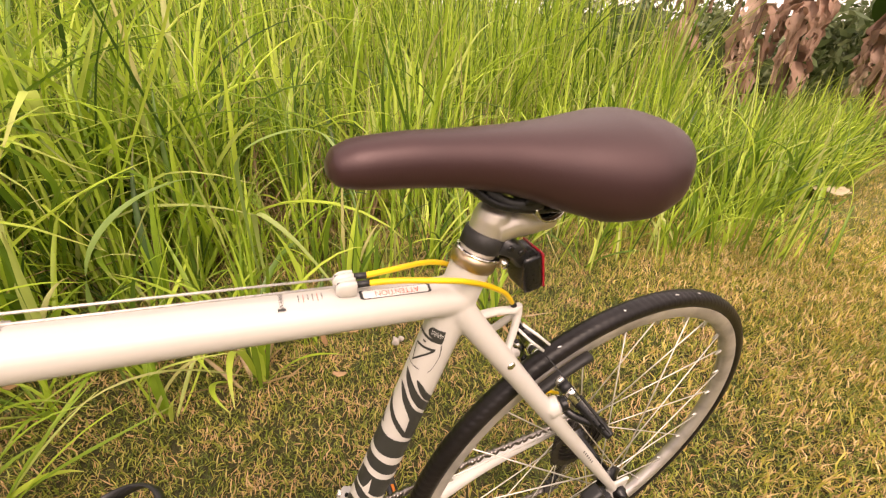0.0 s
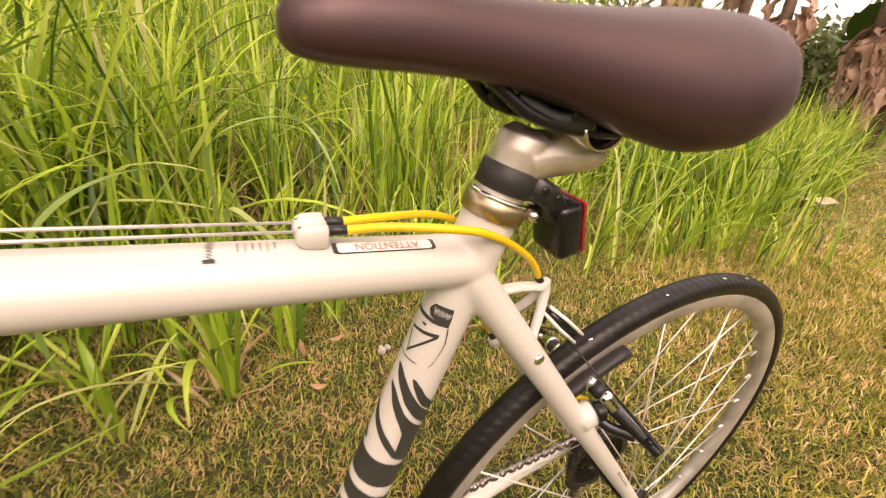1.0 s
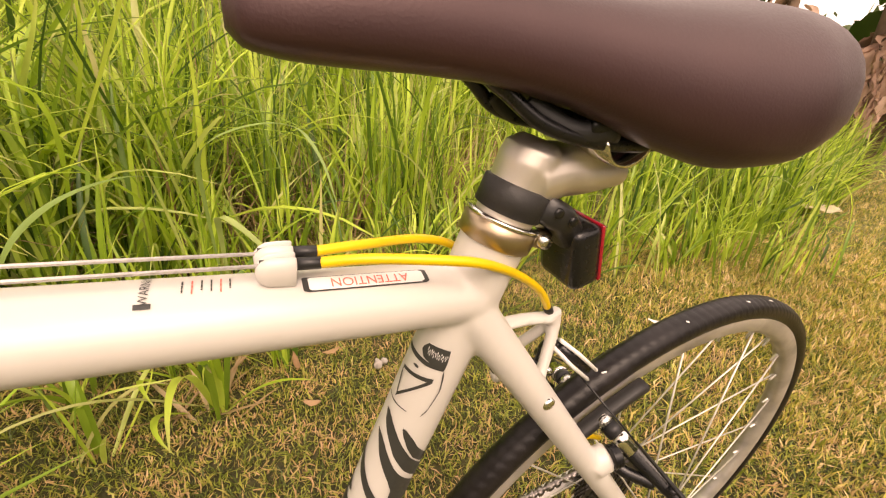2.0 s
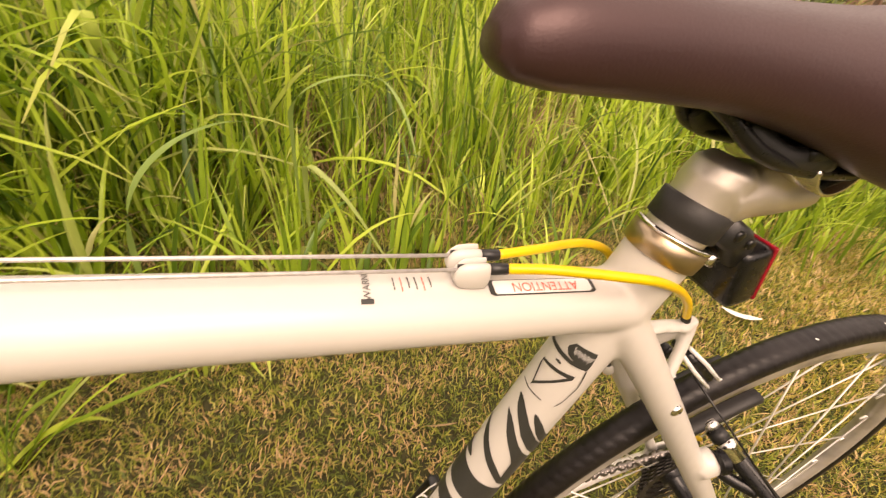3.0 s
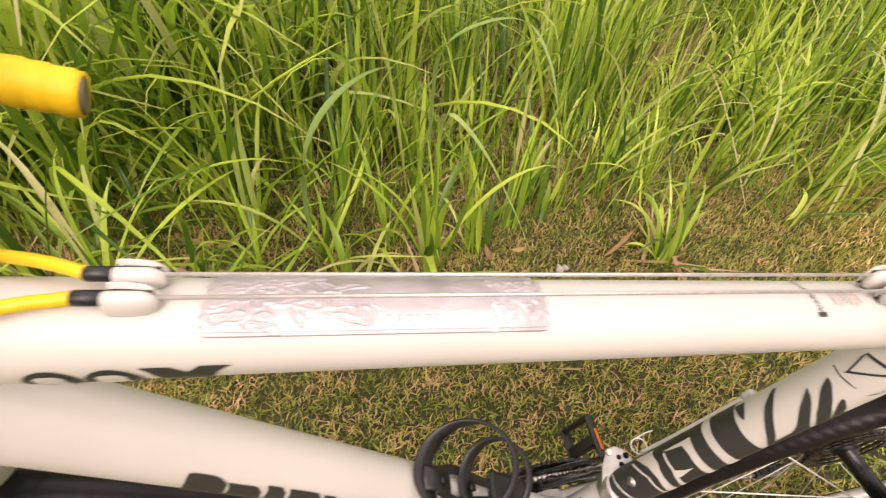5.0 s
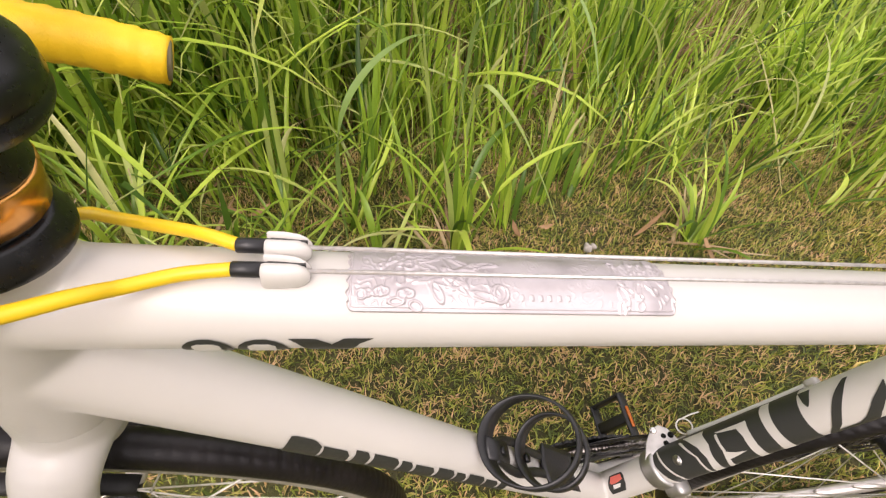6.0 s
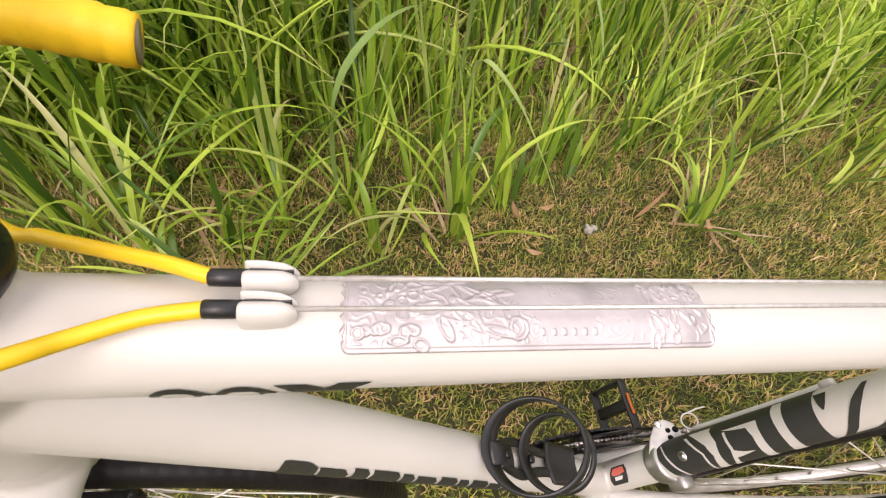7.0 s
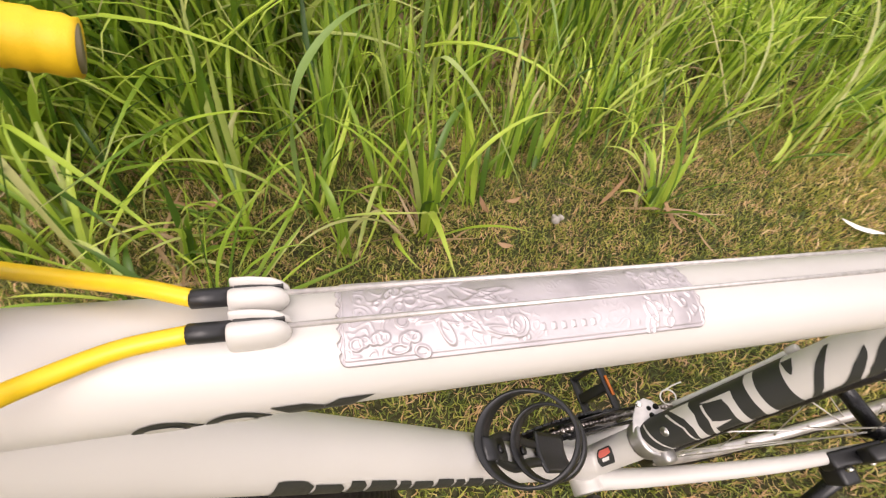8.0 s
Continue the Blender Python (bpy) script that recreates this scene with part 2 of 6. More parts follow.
def sweep(bm, pts, radii, seg=14, side=(0, 1, 0), cap=True, power=1.0):
    """A tube along pts. radii: one number, or one a point; a pair gives half widths along side and across it. power below 1 squares the section."""
    pts = [Vector(p) for p in pts]
    if not isinstance(radii, (list, tuple)):
        radii = [radii] * len(pts)
    rows = []
    s = Vector(side)
    for i, p in enumerate(pts):
        t = (pts[min(i + 1, len(pts) - 1)] - pts[max(i - 1, 0)]).normalized()
        s = (s - t * s.dot(t)).normalized()
        u = t.cross(s)
        r = radii[i]
        ra, rb = r if isinstance(r, (list, tuple)) else (r, r)
        row = []
        for k in range(seg):
            a = 2 * math.pi * k / seg
            ca, sa = math.cos(a), math.sin(a)
            ca, sa = math.copysign(abs(ca) ** power, ca), math.copysign(abs(sa) ** power, sa)
            row.append(bm.verts.new(p + s * ra * ca + u * rb * sa))
        rows.append(row)
    for a, b in zip(rows, rows[1:]):
        for k in range(seg):
            bm.faces.new((a[k], a[(k + 1) % seg], b[(k + 1) % seg], b[k]))
    if cap:
        bm.faces.new(rows[0][::-1])
        bm.faces.new(rows[-1])
    return rows


def taper(a, b, n):
    return [a + (b - a) * i / (n - 1) for i in range(n)]


def lathe(bm, origin, axis, profile, seg=24):
    """Rings of (distance along axis, radius) round an axis."""
    o, t = Vector(origin), Vector(axis).normalized()
    sweep(bm, [o + t * d for d, _ in profile], [r for _, r in profile], seg, side=t.orthogonal())


def ring(bm, centre, axis, radius, thick, seg=48, sub=8, ellipse=None):
    o, t = Vector(centre), Vector(axis).normalized()
    u = t.orthogonal().normalized()
    w = t.cross(u)
    ta, tb = ellipse or (thick, thick)
    rows = []
    for i in range(seg):
        a = 2 * math.pi * i / seg
        d = u * math.cos(a) + w * math.sin(a)
        rows.append([bm.verts.new(o + d * (radius + ta * math.cos(b)) + t * tb * math.sin(b)) for b in (2 * math.pi * k / sub for k in range(sub))])
    for i in range(seg):
        a, b = rows[i], rows[(i + 1) % seg]
        for k in range(sub):
            bm.faces.new((a[k], a[(k + 1) % sub], b[(k + 1) % sub], b[k]))


def block(bm, size, m, bevel=0.0):
    made = bmesh.ops.create_cube(bm, size=1, matrix=m @ Matrix.Diagonal((*size, 1)))
    if bevel:
        vs = set(made["verts"])
        bmesh.ops.bevel(bm, geom=[e for e in bm.edges if e.verts[0] in vs and e.verts[1] in vs], offset=bevel, segments=2, affect="EDGES", profile=0.6)


def empty(name, m=None):
    ob = new(name)
    ob.empty_display_size = 0.05
    if m is not None:
        ob.matrix_world = m
    return ob


# ---- ground ----
GREEN_EDGE = [(-7.0, -1.6), (-4.0, -0.5), (-2.4, 0.35), (-1.75, 0.85), (-1.40, 1.30), (-0.90, 1.85), (-0.30, 2.25), (0.25, 2.70), (0.80, 2.85), (1.25, 2.90), (1.75, 2.86), (2.28, 3.22), (3.2, 4.12), (4.4, 5.5), (5.3, 6.4), (9.0, 10.0)]


def edge_y(x):
    """The line where the tall grass begins."""
    return np.interp(x, [p[0] for p in GREEN_EDGE], [p[1] for p in GREEN_EDGE])


bm = bmesh.new()
for q in ((-90, -90, SOIL), (90, -90, SOIL), (90, 90, SOIL), (-90, 90, SOIL)):
    bm.verts.new(q)
bm.faces.new(bm.verts)
ground = part("ground", bm, ground_mat(), None, "cropped lawn soil with thatch and dry patches", smooth=False)
tagged(ground, category="ground", kind="structure")


def blades(name, base, azimuth, length, width, lean, curl, material, n=6, fold=0.0, twist=None, label="", category="grass", power=1.5, taper_from=0.35):
    """Many grass blades in one mesh: each a tapering, folded ribbon that bends over as it rises."""
    N = len(length)
    s = np.linspace(0, 1, n + 1)
    th = lean[:, None] + curl[:, None] * s[None] ** np.reshape(power, (-1, 1))
    step = (length / n)[:, None]
    mid = (th[:, 1:] + th[:, :-1]) / 2
    r = np.concatenate([np.zeros((N, 1)), np.cumsum(np.sin(mid) * step, 1)], 1)
    z = np.concatenate([np.zeros((N, 1)), np.cumsum(np.cos(mid) * step, 1)], 1)
    bend = (0 if twist is None else twist[:, None] * s[None] ** 2)
    az = azimuth[:, None] + bend
    spine = np.stack([base[:, 0:1] + r * np.cos(az), base[:, 1:2] + r * np.sin(az), np.maximum(SOIL + base[:, 2:3] + z, SOIL + 0.003 + 0 * z)], 2)
    w = width[:, None] * np.minimum(1, (1.02 - s[None]) / (1 - taper_from)) ** 0.8 * (0.55 + 0.45 * np.minimum(1, s[None] / 0.25)) / 2
    turn = azimuth[:, None] + math.pi / 2 + (0 if twist is None else twist[:, None] * (s[None] - 0.2) * 1.4)
    across = np.stack([np.cos(turn), np.sin(turn), np.zeros_like(turn)], 2)
    cols = [spine - across * w[..., None], spine + across * w[..., None]]
    if fold:
        m = spine.copy()
        m[..., 2] -= w * fold
        m[..., 0] += np.cos(az) * w * fold * 0.5
        m[..., 1] += np.sin(az) * w * fold * 0.5
        cols.insert(1, m)
    c = len(cols)
    verts = np.stack(cols, 2).reshape(-1, 3)
    per = (n + 1) * c
    quad = []
    for i in range(n):
        for k in range(c - 1):
            a = i * c + k
            quad.append((a, a + 1, a + c + 1, a + c))
    faces = (np.array(quad)[None] + (np.arange(N) * per)[:, None, None]).reshape(-1, 4)
    me = bpy.data.meshes.new(name)
    me.vertices.add(len(verts))
    me.vertices.foreach_set("co", verts.astype(np.float32).ravel())
    me.loops.add(faces.size)
    me.loops.foreach_set("vertex_index", faces.astype(np.int32).ravel())
    me.polygons.add(len(faces))
    me.polygons.foreach_set("loop_start", np.arange(0, faces.size, 4, dtype=np.int32))
    me.update(calc_edges=True)
    al = me.attributes.new("along", "FLOAT", "POINT")
    al.data.foreach_set("value", np.tile(np.repeat(s, c), N).astype(np.float32))
    me.shade_smooth()
    ob = link_mesh(name, me, material, None, label)
    return tagged(ob, category=category, kind="stuff")


def turf(count, x0, x1, y0, y1, size, seed, material, soft=0.5, spare=None):
    g = np.random.default_rng(seed)
    x, y = g.uniform(x0, x1, count), g.uniform(y0, y1, count)
    fade = np.clip(np.minimum(np.minimum(x - x0, x1 - x), np.minimum(y - y0, y1 - y)) / soft + 0.05, 0, 1)
    keep = (y < edge_y(x) + 1.0) & (g.uniform(0, 1, count) < fade)
    if spare:
        keep &= ~((x > spare[0]) & (x < spare[1]) & (y > spare[2]) & (y < spare[3]))
    x, y = x[keep], y[keep]
    N = len(x)
    return blades("lawn_turf", np.stack([x, y, np.zeros(N)], 1), g.uniform(0, 6.28, N), size * g.uniform(0.4, 1.4, N), 0.0031 * g.uniform(0.5, 1.7, N) * size / 0.03,
                  g.uniform(0.05, 1.1, N), g.uniform(-0.3, 1.1, N), material, n=2, twist=g.normal(0, 0.8, N), label="short trampled lawn grass, green mixed with straw", category="lawn")


turf(280000, -2.5, 2.1, 0.10, 2.9, 0.030, 1, TURF, 0.35)
turf(95000, 0.8, 6.0, 0.0, 6.5, 0.044, 2, DRYTURF, 0.9)
turf(60000, 0.5, 2.9, 0.3, 3.2, 0.042, 4, DRYTURF, 0.9)
turf(120000, -9.0, 9.0, -8.0, 6.0, 0.075, 3, TURF, 2.0, (-1.6, 5.6, 0.25, 6.0))


def tall(name, tufts, x0, x1, depth0, depth1, lo, hi, wide, seed, upright=0.6, per=16, label="", spread=0.03, heading=None):
    """Tufts of tall grass behind the lawn's edge: each fans out from one foot, most blades upright, the rest arching over."""
    g = np.random.default_rng(seed)
    tx = g.uniform(x0, x1, tufts)
    ty = edge_y(tx) + depth0 + (depth1 - depth0) * g.uniform(0, 1, tufts) ** 1.15
    return clumps(name, tx, ty, g.uniform(lo, hi, tufts), wide, g, upright, per, label, spread, heading)


def clumps(name, tx, ty, high, wide, g, upright, per, label, spread=0.03, heading=None):
    tufts = len(tx)
    b = np.repeat(np.stack([tx, ty, np.zeros(tufts)], 1), per, 0)
    N = len(b)
    b[:, :2] += g.normal(0, spread, (N, 2))
    L = np.repeat(high, per) * g.uniform(0.45, 1.15, N)
    sway = np.repeat(g.uniform(0, 6.28, tufts) if heading is None else g.normal(heading, 0.5, tufts), per)
    az = np.where(g.uniform(0, 1, N) < 0.55, sway + g.normal(0, 0.7, N), g.uniform(0, 6.28, N))
    up = g.uniform(0, 1, N) < upright
    lean = np.where(up, np.abs(g.normal(0.05, 0.22, N)), np.abs(g.normal(0.22, 0.25, N)))
    curl = np.minimum(np.where(up, g.uniform(0.0, 0.5, N), g.uniform(0.7, 2.5, N)), 2.6 - lean)
    return blades(name, b, az, L, wide * g.uniform(0.3, 1.25, N) * np.where(up, 0.75, 1.05), lean, curl, GRASS, n=11, fold=0.5,
                  twist=g.normal(0, 0.5, N), label=label, category="grass", power=g.uniform(1.6, 3.4, N), taper_from=0.62)


tall("tall_grass", 175, -3.8, -1.2, 0.05, 1.9, 0.80, 1.50, 0.0225, 11, 0.50, 19, "dense tall green grass with arching blades", 0.05)
tall("tall_grass", 46, -1.25, -0.1, 0.05, 1.9, 0.75, 1.30, 0.0225, 23, 0.55, 16, "tall green grass with arching blades", 0.045)
tall("tall_grass", 40, -0.2, 2.4, 0.05, 1.9, 0.70, 1.15, 0.020, 18, 0.55, 11, "tall green grass with arching blades", 0.06)
tall("tall_grass", 60, -0.1, 2.3, 1.1, 2.6, 0.80, 1.30, 0.020, 24, 0.60, 14, "tall green grass with arching blades", 0.06)
tall("tall_grass", 62, -2.8, 0.9, -0.15, 0.4, 0.40, 0.85, 0.018, 12, 0.40, 12, "arching grass blades at the edge of the lawn", 0.035)
tall("tall_grass", 230, 1.3, 4.2, 0.0, 1.2, 0.45, 0.88, 0.018, 13, 0.50, 17, "dense tall green grass swept to one side", 0.06, 0.5)
tall("tall_grass", 90, 4.0, 9.0, 0.0, 1.8, 0.3, 0.6, 0.018, 20, 0.60, 16, "dense tall green grass with arching blades", 0.06)
tall("tall_grass", 330, -7.0, 2.0, 1.7, 4.2, 1.45, 2.0, 0.022, 14, 0.70, 17, "dense tall green grass with arching blades", 0.08)
tall("tall_grass", 260, -8.0, 1.2, 3.9, 6.2, 2.0, 2.7, 0.028, 15, 0.60, 14, "dense tall green grass with arching blades", 0.10)

tall("tall_grass", 110, -3.6, -1.30, -0.15, 1.0, 0.6, 1.25, 0.021, 16, 0.40, 15, "dense tall green grass with arching blades", 0.05)
tall("tall_grass", 46, -3.0, -1.35, 0.10, 0.95, 1.10, 1.70, 0.026, 22, 0.30, 15, "broad arching blades of tall green grass", 0.05)
tall("tall_grass", 150, -2.6, 2.2, -0.50, 0.15, 0.14, 0.42, 0.0105, 17, 0.25, 5, "thin low grass blades creeping over the lawn", 0.05)

tall("tall_grass", 95, -0.3, 2.2, -0.75, 0.35, 0.30, 0.80, 0.015, 19, 0.55, 3, "scattered tall grass blades rising from the lawn", 0.07)

# single tufts that stand out on the lawn, each blade a part: x, y, height, blades, heading (None: all round), share upright
TUFTS = [(-0.54, 1.08, 0.56, 22, None, 0.45), (0.145, 1.52, 0.40, 20, None, 0.3), (-0.86, 1.01, 0.50, 13, None, 0.4), (-0.93, 1.22, 0.62, 13, None, 0.7), (-1.30, 1.08, 0.55, 15, -0.6, 0.3),
         (-1.22, 1.36, 0.95, 28, 2.5, 0.65), (-1.07, 0.70, 0.42, 17, 0.2, 0.2), (-1.28, 0.60, 0.52, 17, None, 0.2), (-0.64, 1.72, 0.75, 18, None, 0.6), (-0.30, 1.56, 0.26, 4, 0.8, 0.6),
         (0.07, 2.13, 0.45, 6, None, 0.4), (0.50, 2.28, 0.60, 7, 0.4, 0.3), (0.38, 2.50, 0.65, 7, 0.6, 0.5), (-0.875, 0.57, 0.46, 15, 0.95, 0.35), (-0.36, 1.70, 0.46, 9, None, 0.5),
         (0.06, 1.97, 0.42, 8, None, 0.5), (-0.18, 2.40, 0.70, 16, None, 0.6), (-0.97, 1.74, 0.85, 20, None, 0.7), (-0.84, 2.02, 1.05, 22, 1.5, 0.8), (1.12, 2.30, 0.42, 12, None, 0.3),
         (1.31, 2.50, 0.50, 14, None, 0.4), (1.72, 2.84, 0.50, 14, None, 0.4), (-0.70, 0.90, 0.30, 8, None, 0.2), (-1.58, 0.78, 0.75, 20, 0.2, 0.4), (-1.83, 0.92, 0.90, 20, None, 0.5), (-1.45, 0.55, 0.60, 16, None, 0.3), (-1.00, 0.86, 0.46, 15, None, 0.25), (-1.15, 1.00, 0.55, 17, None, 0.35), (-0.71, 1.16, 0.46, 12, None, 0.4),
         (-0.45, 1.27, 0.42, 12, None, 0.35), (-0.40, 1.47, 0.50, 14, 1.2, 0.5), (-0.14, 1.86, 0.50, 13, None, 0.45), (0.26, 1.96, 0.42, 6, 0.4, 0.3), (0.75, 2.32, 0.60, 8, 0.3, 0.3), (0.62, 2.02, 0.30, 6, None, 0.3),
         (-0.76, 1.45, 0.62, 16, None, 0.6), (-1.05, 1.52, 0.85, 20, 1.9, 0.6), (0.95, 2.52, 0.75, 9, 0.4, 0.5), (0.52, 2.74, 0.75, 8, 0.6, 0.6), (1.25, 2.80, 0.80, 9, 0.5, 0.5), (-1.12, 0.56, 0.34, 9, None, 0.1)]
g = np.random.default_rng(21)


def lone_blade(tuft, base, az, high, wide, lean, curl, twist, power=2.4):
    blade = blades("blade", np.array([base]), np.array([az]), np.array([high]), np.array([wide]), np.array([lean]), np.array([curl]), TUFTBLADE,
                   n=11, fold=0.5, twist=np.array([twist]), power=power, taper_from=0.62)
    for key in ("category", "kind"):
        del blade[key]
    blade.parent = tuft


for x, y, high, count, heading, upright in TUFTS:
    tuft = empty("grass_tuft", pose(x, y, 0))
    tagged(tuft, "single tuft of broad arching green grass on the lawn", "grass tuft", "tufts on the lawn", "thing")
    sway = g.uniform(0, 6.28) if heading is None else heading
    for k in range(count):
        up = g.uniform() < upright
        az = sway + g.normal(0, 0.7 if heading is None else 0.45) if g.uniform() < (0.4 if heading is None else 0.95) else g.uniform(0, 6.28)
        lean = abs(g.normal(0.12, 0.2)) if up else min(abs(g.normal(0.42, 0.28)), 0.75)
        curl = min(g.uniform(0.0, 0.5) if up else g.uniform(0.5, 1.9), 2.0 - lean)
        lone_blade(tuft, (g.normal(0, 0.02), g.normal(0, 0.02), 0.0), az, high * g.uniform(0.45, 1.1), 0.0185 * g.uniform(0.4, 1.2), lean, curl, g.normal(0, 0.28), g.uniform(1.5, 3.2))

# broad blades that arch far out of the stand, drawn along their own bend
BROAD = [(BROADLEAF, 0.024, [(-0.86, 0.96, -0.02), (-0.83, 0.92, 0.25), (-0.805, 0.93, 0.43), (-0.778, 1.03, 0.525), (-0.77, 1.22, 0.54), (-0.785, 1.44, 0.475)]),
         (BROADLEAF, 0.025, [(-0.68, 1.42, -0.02), (-0.63, 1.33, 0.34), (-0.577, 1.27, 0.44), (-0.47, 1.27, 0.36), (-0.36, 1.29, 0.19), (-0.27, 1.30, 0.03)]),
         (BROADLEAF, 0.022, [(-0.72, 1.45, -0.02), (-0.66, 1.33, 0.45), (-0.61, 1.28, 0.607), (-0.52, 1.36, 0.665), (-0.44, 1.45, 0.655), (-0.36, 1.42, 0.58), (-0.30, 1.36, 0.48)]),
         (TUFTBLADE, 0.017, [(-1.28, 0.86, -0.02), (-1.22, 0.82, 0.16), (-1.13, 0.86, 0.30), (-1.02, 0.95, 0.33), (-0.94, 1.03, 0.30)]),
         (TUFTBLADE, 0.015, [(-1.62, 0.72, -0.02), (-1.45, 0.70, 0.30), (-1.28, 0.68, 0.30), (-1.12, 0.68, 0.17), (-1.01, 0.68, 0.03)])]


def broad_blade(pts, wide):
    line = glide(pts, 6)
    bm = bmesh.new()
    n = len(line) - 1
    last = None
    for i, p in enumerate(line):
        d = (line[min(i + 1, n)] - line[max(i - 1, 0)]).normalized()
        side = d.cross(Vector((0, 0, 1)))
        side = (side if side.length > 0.05 else Vector((0.6, 0.8, 0))).normalized()
        f = i / n
        w = wide * 0.5 * min(1.0, 0.18 + 1.7 * f) * min(1.0, (1.02 - f) / 0.5) ** 0.8
        row = [bm.verts.new(p - side * w), bm.verts.new(p - Vector((0, 0, 1)).lerp(d, 0.3) * w * 0.35), bm.verts.new(p + side * w)]
        if last:
            for k in (0, 1):
                bm.faces.new((last[k], last[k + 1], row[k + 1], row[k]))
        last = row
    return bm


for leaf, wide, pts in BROAD:
    foot = Vector(pts[0])
    tuft = empty("grass_tuft", Matrix.Translation(foot))
    tagged(tuft, "long broad blade arching out of the tall grass", "grass tuft", "long arching blades", "thing")
    part("blade", broad_blade([Vector(p) - foot for p in pts], wide), leaf, tuft)

# dry canes and brown blades among the green
N = 46
cx = g.uniform(-2.2, 1.8, N)
cane = np.stack([cx, edge_y(cx) + g.uniform(0.1, 1.2, N), np.zeros(N)], 1)
blades("dry_stalks", cane, g.uniform(0, 6.28, N), g.uniform(0.7, 1.5, N), 0.007 * g.uniform(0.6, 1.3, N), np.abs(g.normal(0.05, 0.12, N)), g.uniform(0, 0.35, N), STRAWM, n=6, fold=0.5, label="pale dry grass stalks among the green blades", category="stalks")
N = 300
cx = g.uniform(-2.0, 2.4, N)
cane = np.stack([cx, edge_y(cx) + g.normal(0.1, 0.28, N), np.zeros(N)], 1)
for k in range(42):
    tx, ty = TUFTS[(0, 1, 6)[k % 3]][:2]
    cane[k, :2] = tx + g.normal(-0.02, 0.05), ty + g.normal(-0.01, 0.04)
blades("dry_blades", cane, g.uniform(0, 6.28, N), g.uniform(0.08, 0.3, N), 0.012 * g.uniform(0.5, 1.3, N), g.uniform(0.9, 1.4, N), g.uniform(0, 0.5, N), STRAWM, n=4, fold=0.4, label="withered brown grass blades lying at the foot of the tufts", category="dead grass")

# withered blades and old stalks that fill the foot of the stand
N = 2000
cx = g.uniform(-3.2, 0.3, N)
cane = np.stack([cx, edge_y(cx) + 0.05 + 1.7 * g.uniform(0, 1, N), np.zeros(N)], 1)
blades("dry_blades", cane, g.uniform(0, 6.28, N), g.uniform(0.25, 0.7, N), 0.012 * g.uniform(0.5, 1.3, N), g.uniform(0.1, 1.1, N), g.uniform(0, 1.4, N), STRAWM, n=5, fold=0.4, label="withered brown grass blades tangled at the foot of the tall grass", category="dead grass")

# ---- the bicycle ----
BIKE = pose(0.2661, 0.7073, 0.0037, 4.09, -0.35, 31.24)
bicycle = empty("bicycle", BIKE)
tagged(bicycle, "white bicycle with yellow cables leaning on its kickstand on the lawn", "bicycle")

BB, AXLE, FRONT = Vector((-0.407, 0, 0.266)), Vector((0.034, 0, 0.302)), Vector((-1.004, 0, 0.302))
SEAT_D = Vector((0.3222, 0, 0.9467))
HEAD_D = Vector((0.2924, 0, 0.9563))
SEAT_TOP = BB + SEAT_D * 0.508
HEAD_LOW, HEAD_TOP = Vector((-0.8440, 0, 0.674)), Vector((-0.8030, 0, 0.7935))
TT_A, TT_B = Vector((-0.256, 0, 0.7105)), Vector((-0.806, 0, 0.7622))
DT_A, DT_B = BB + Vector((-0.004, 0, 0.008)), Vector((-0.832, 0, 0.732))


CRANK = BB + Vector((-0.005, 0, -0.014))


def tt_radii(f):
    return 0.0208 - 0.0008 * f, 0.0166 + 0.0030 * f * f


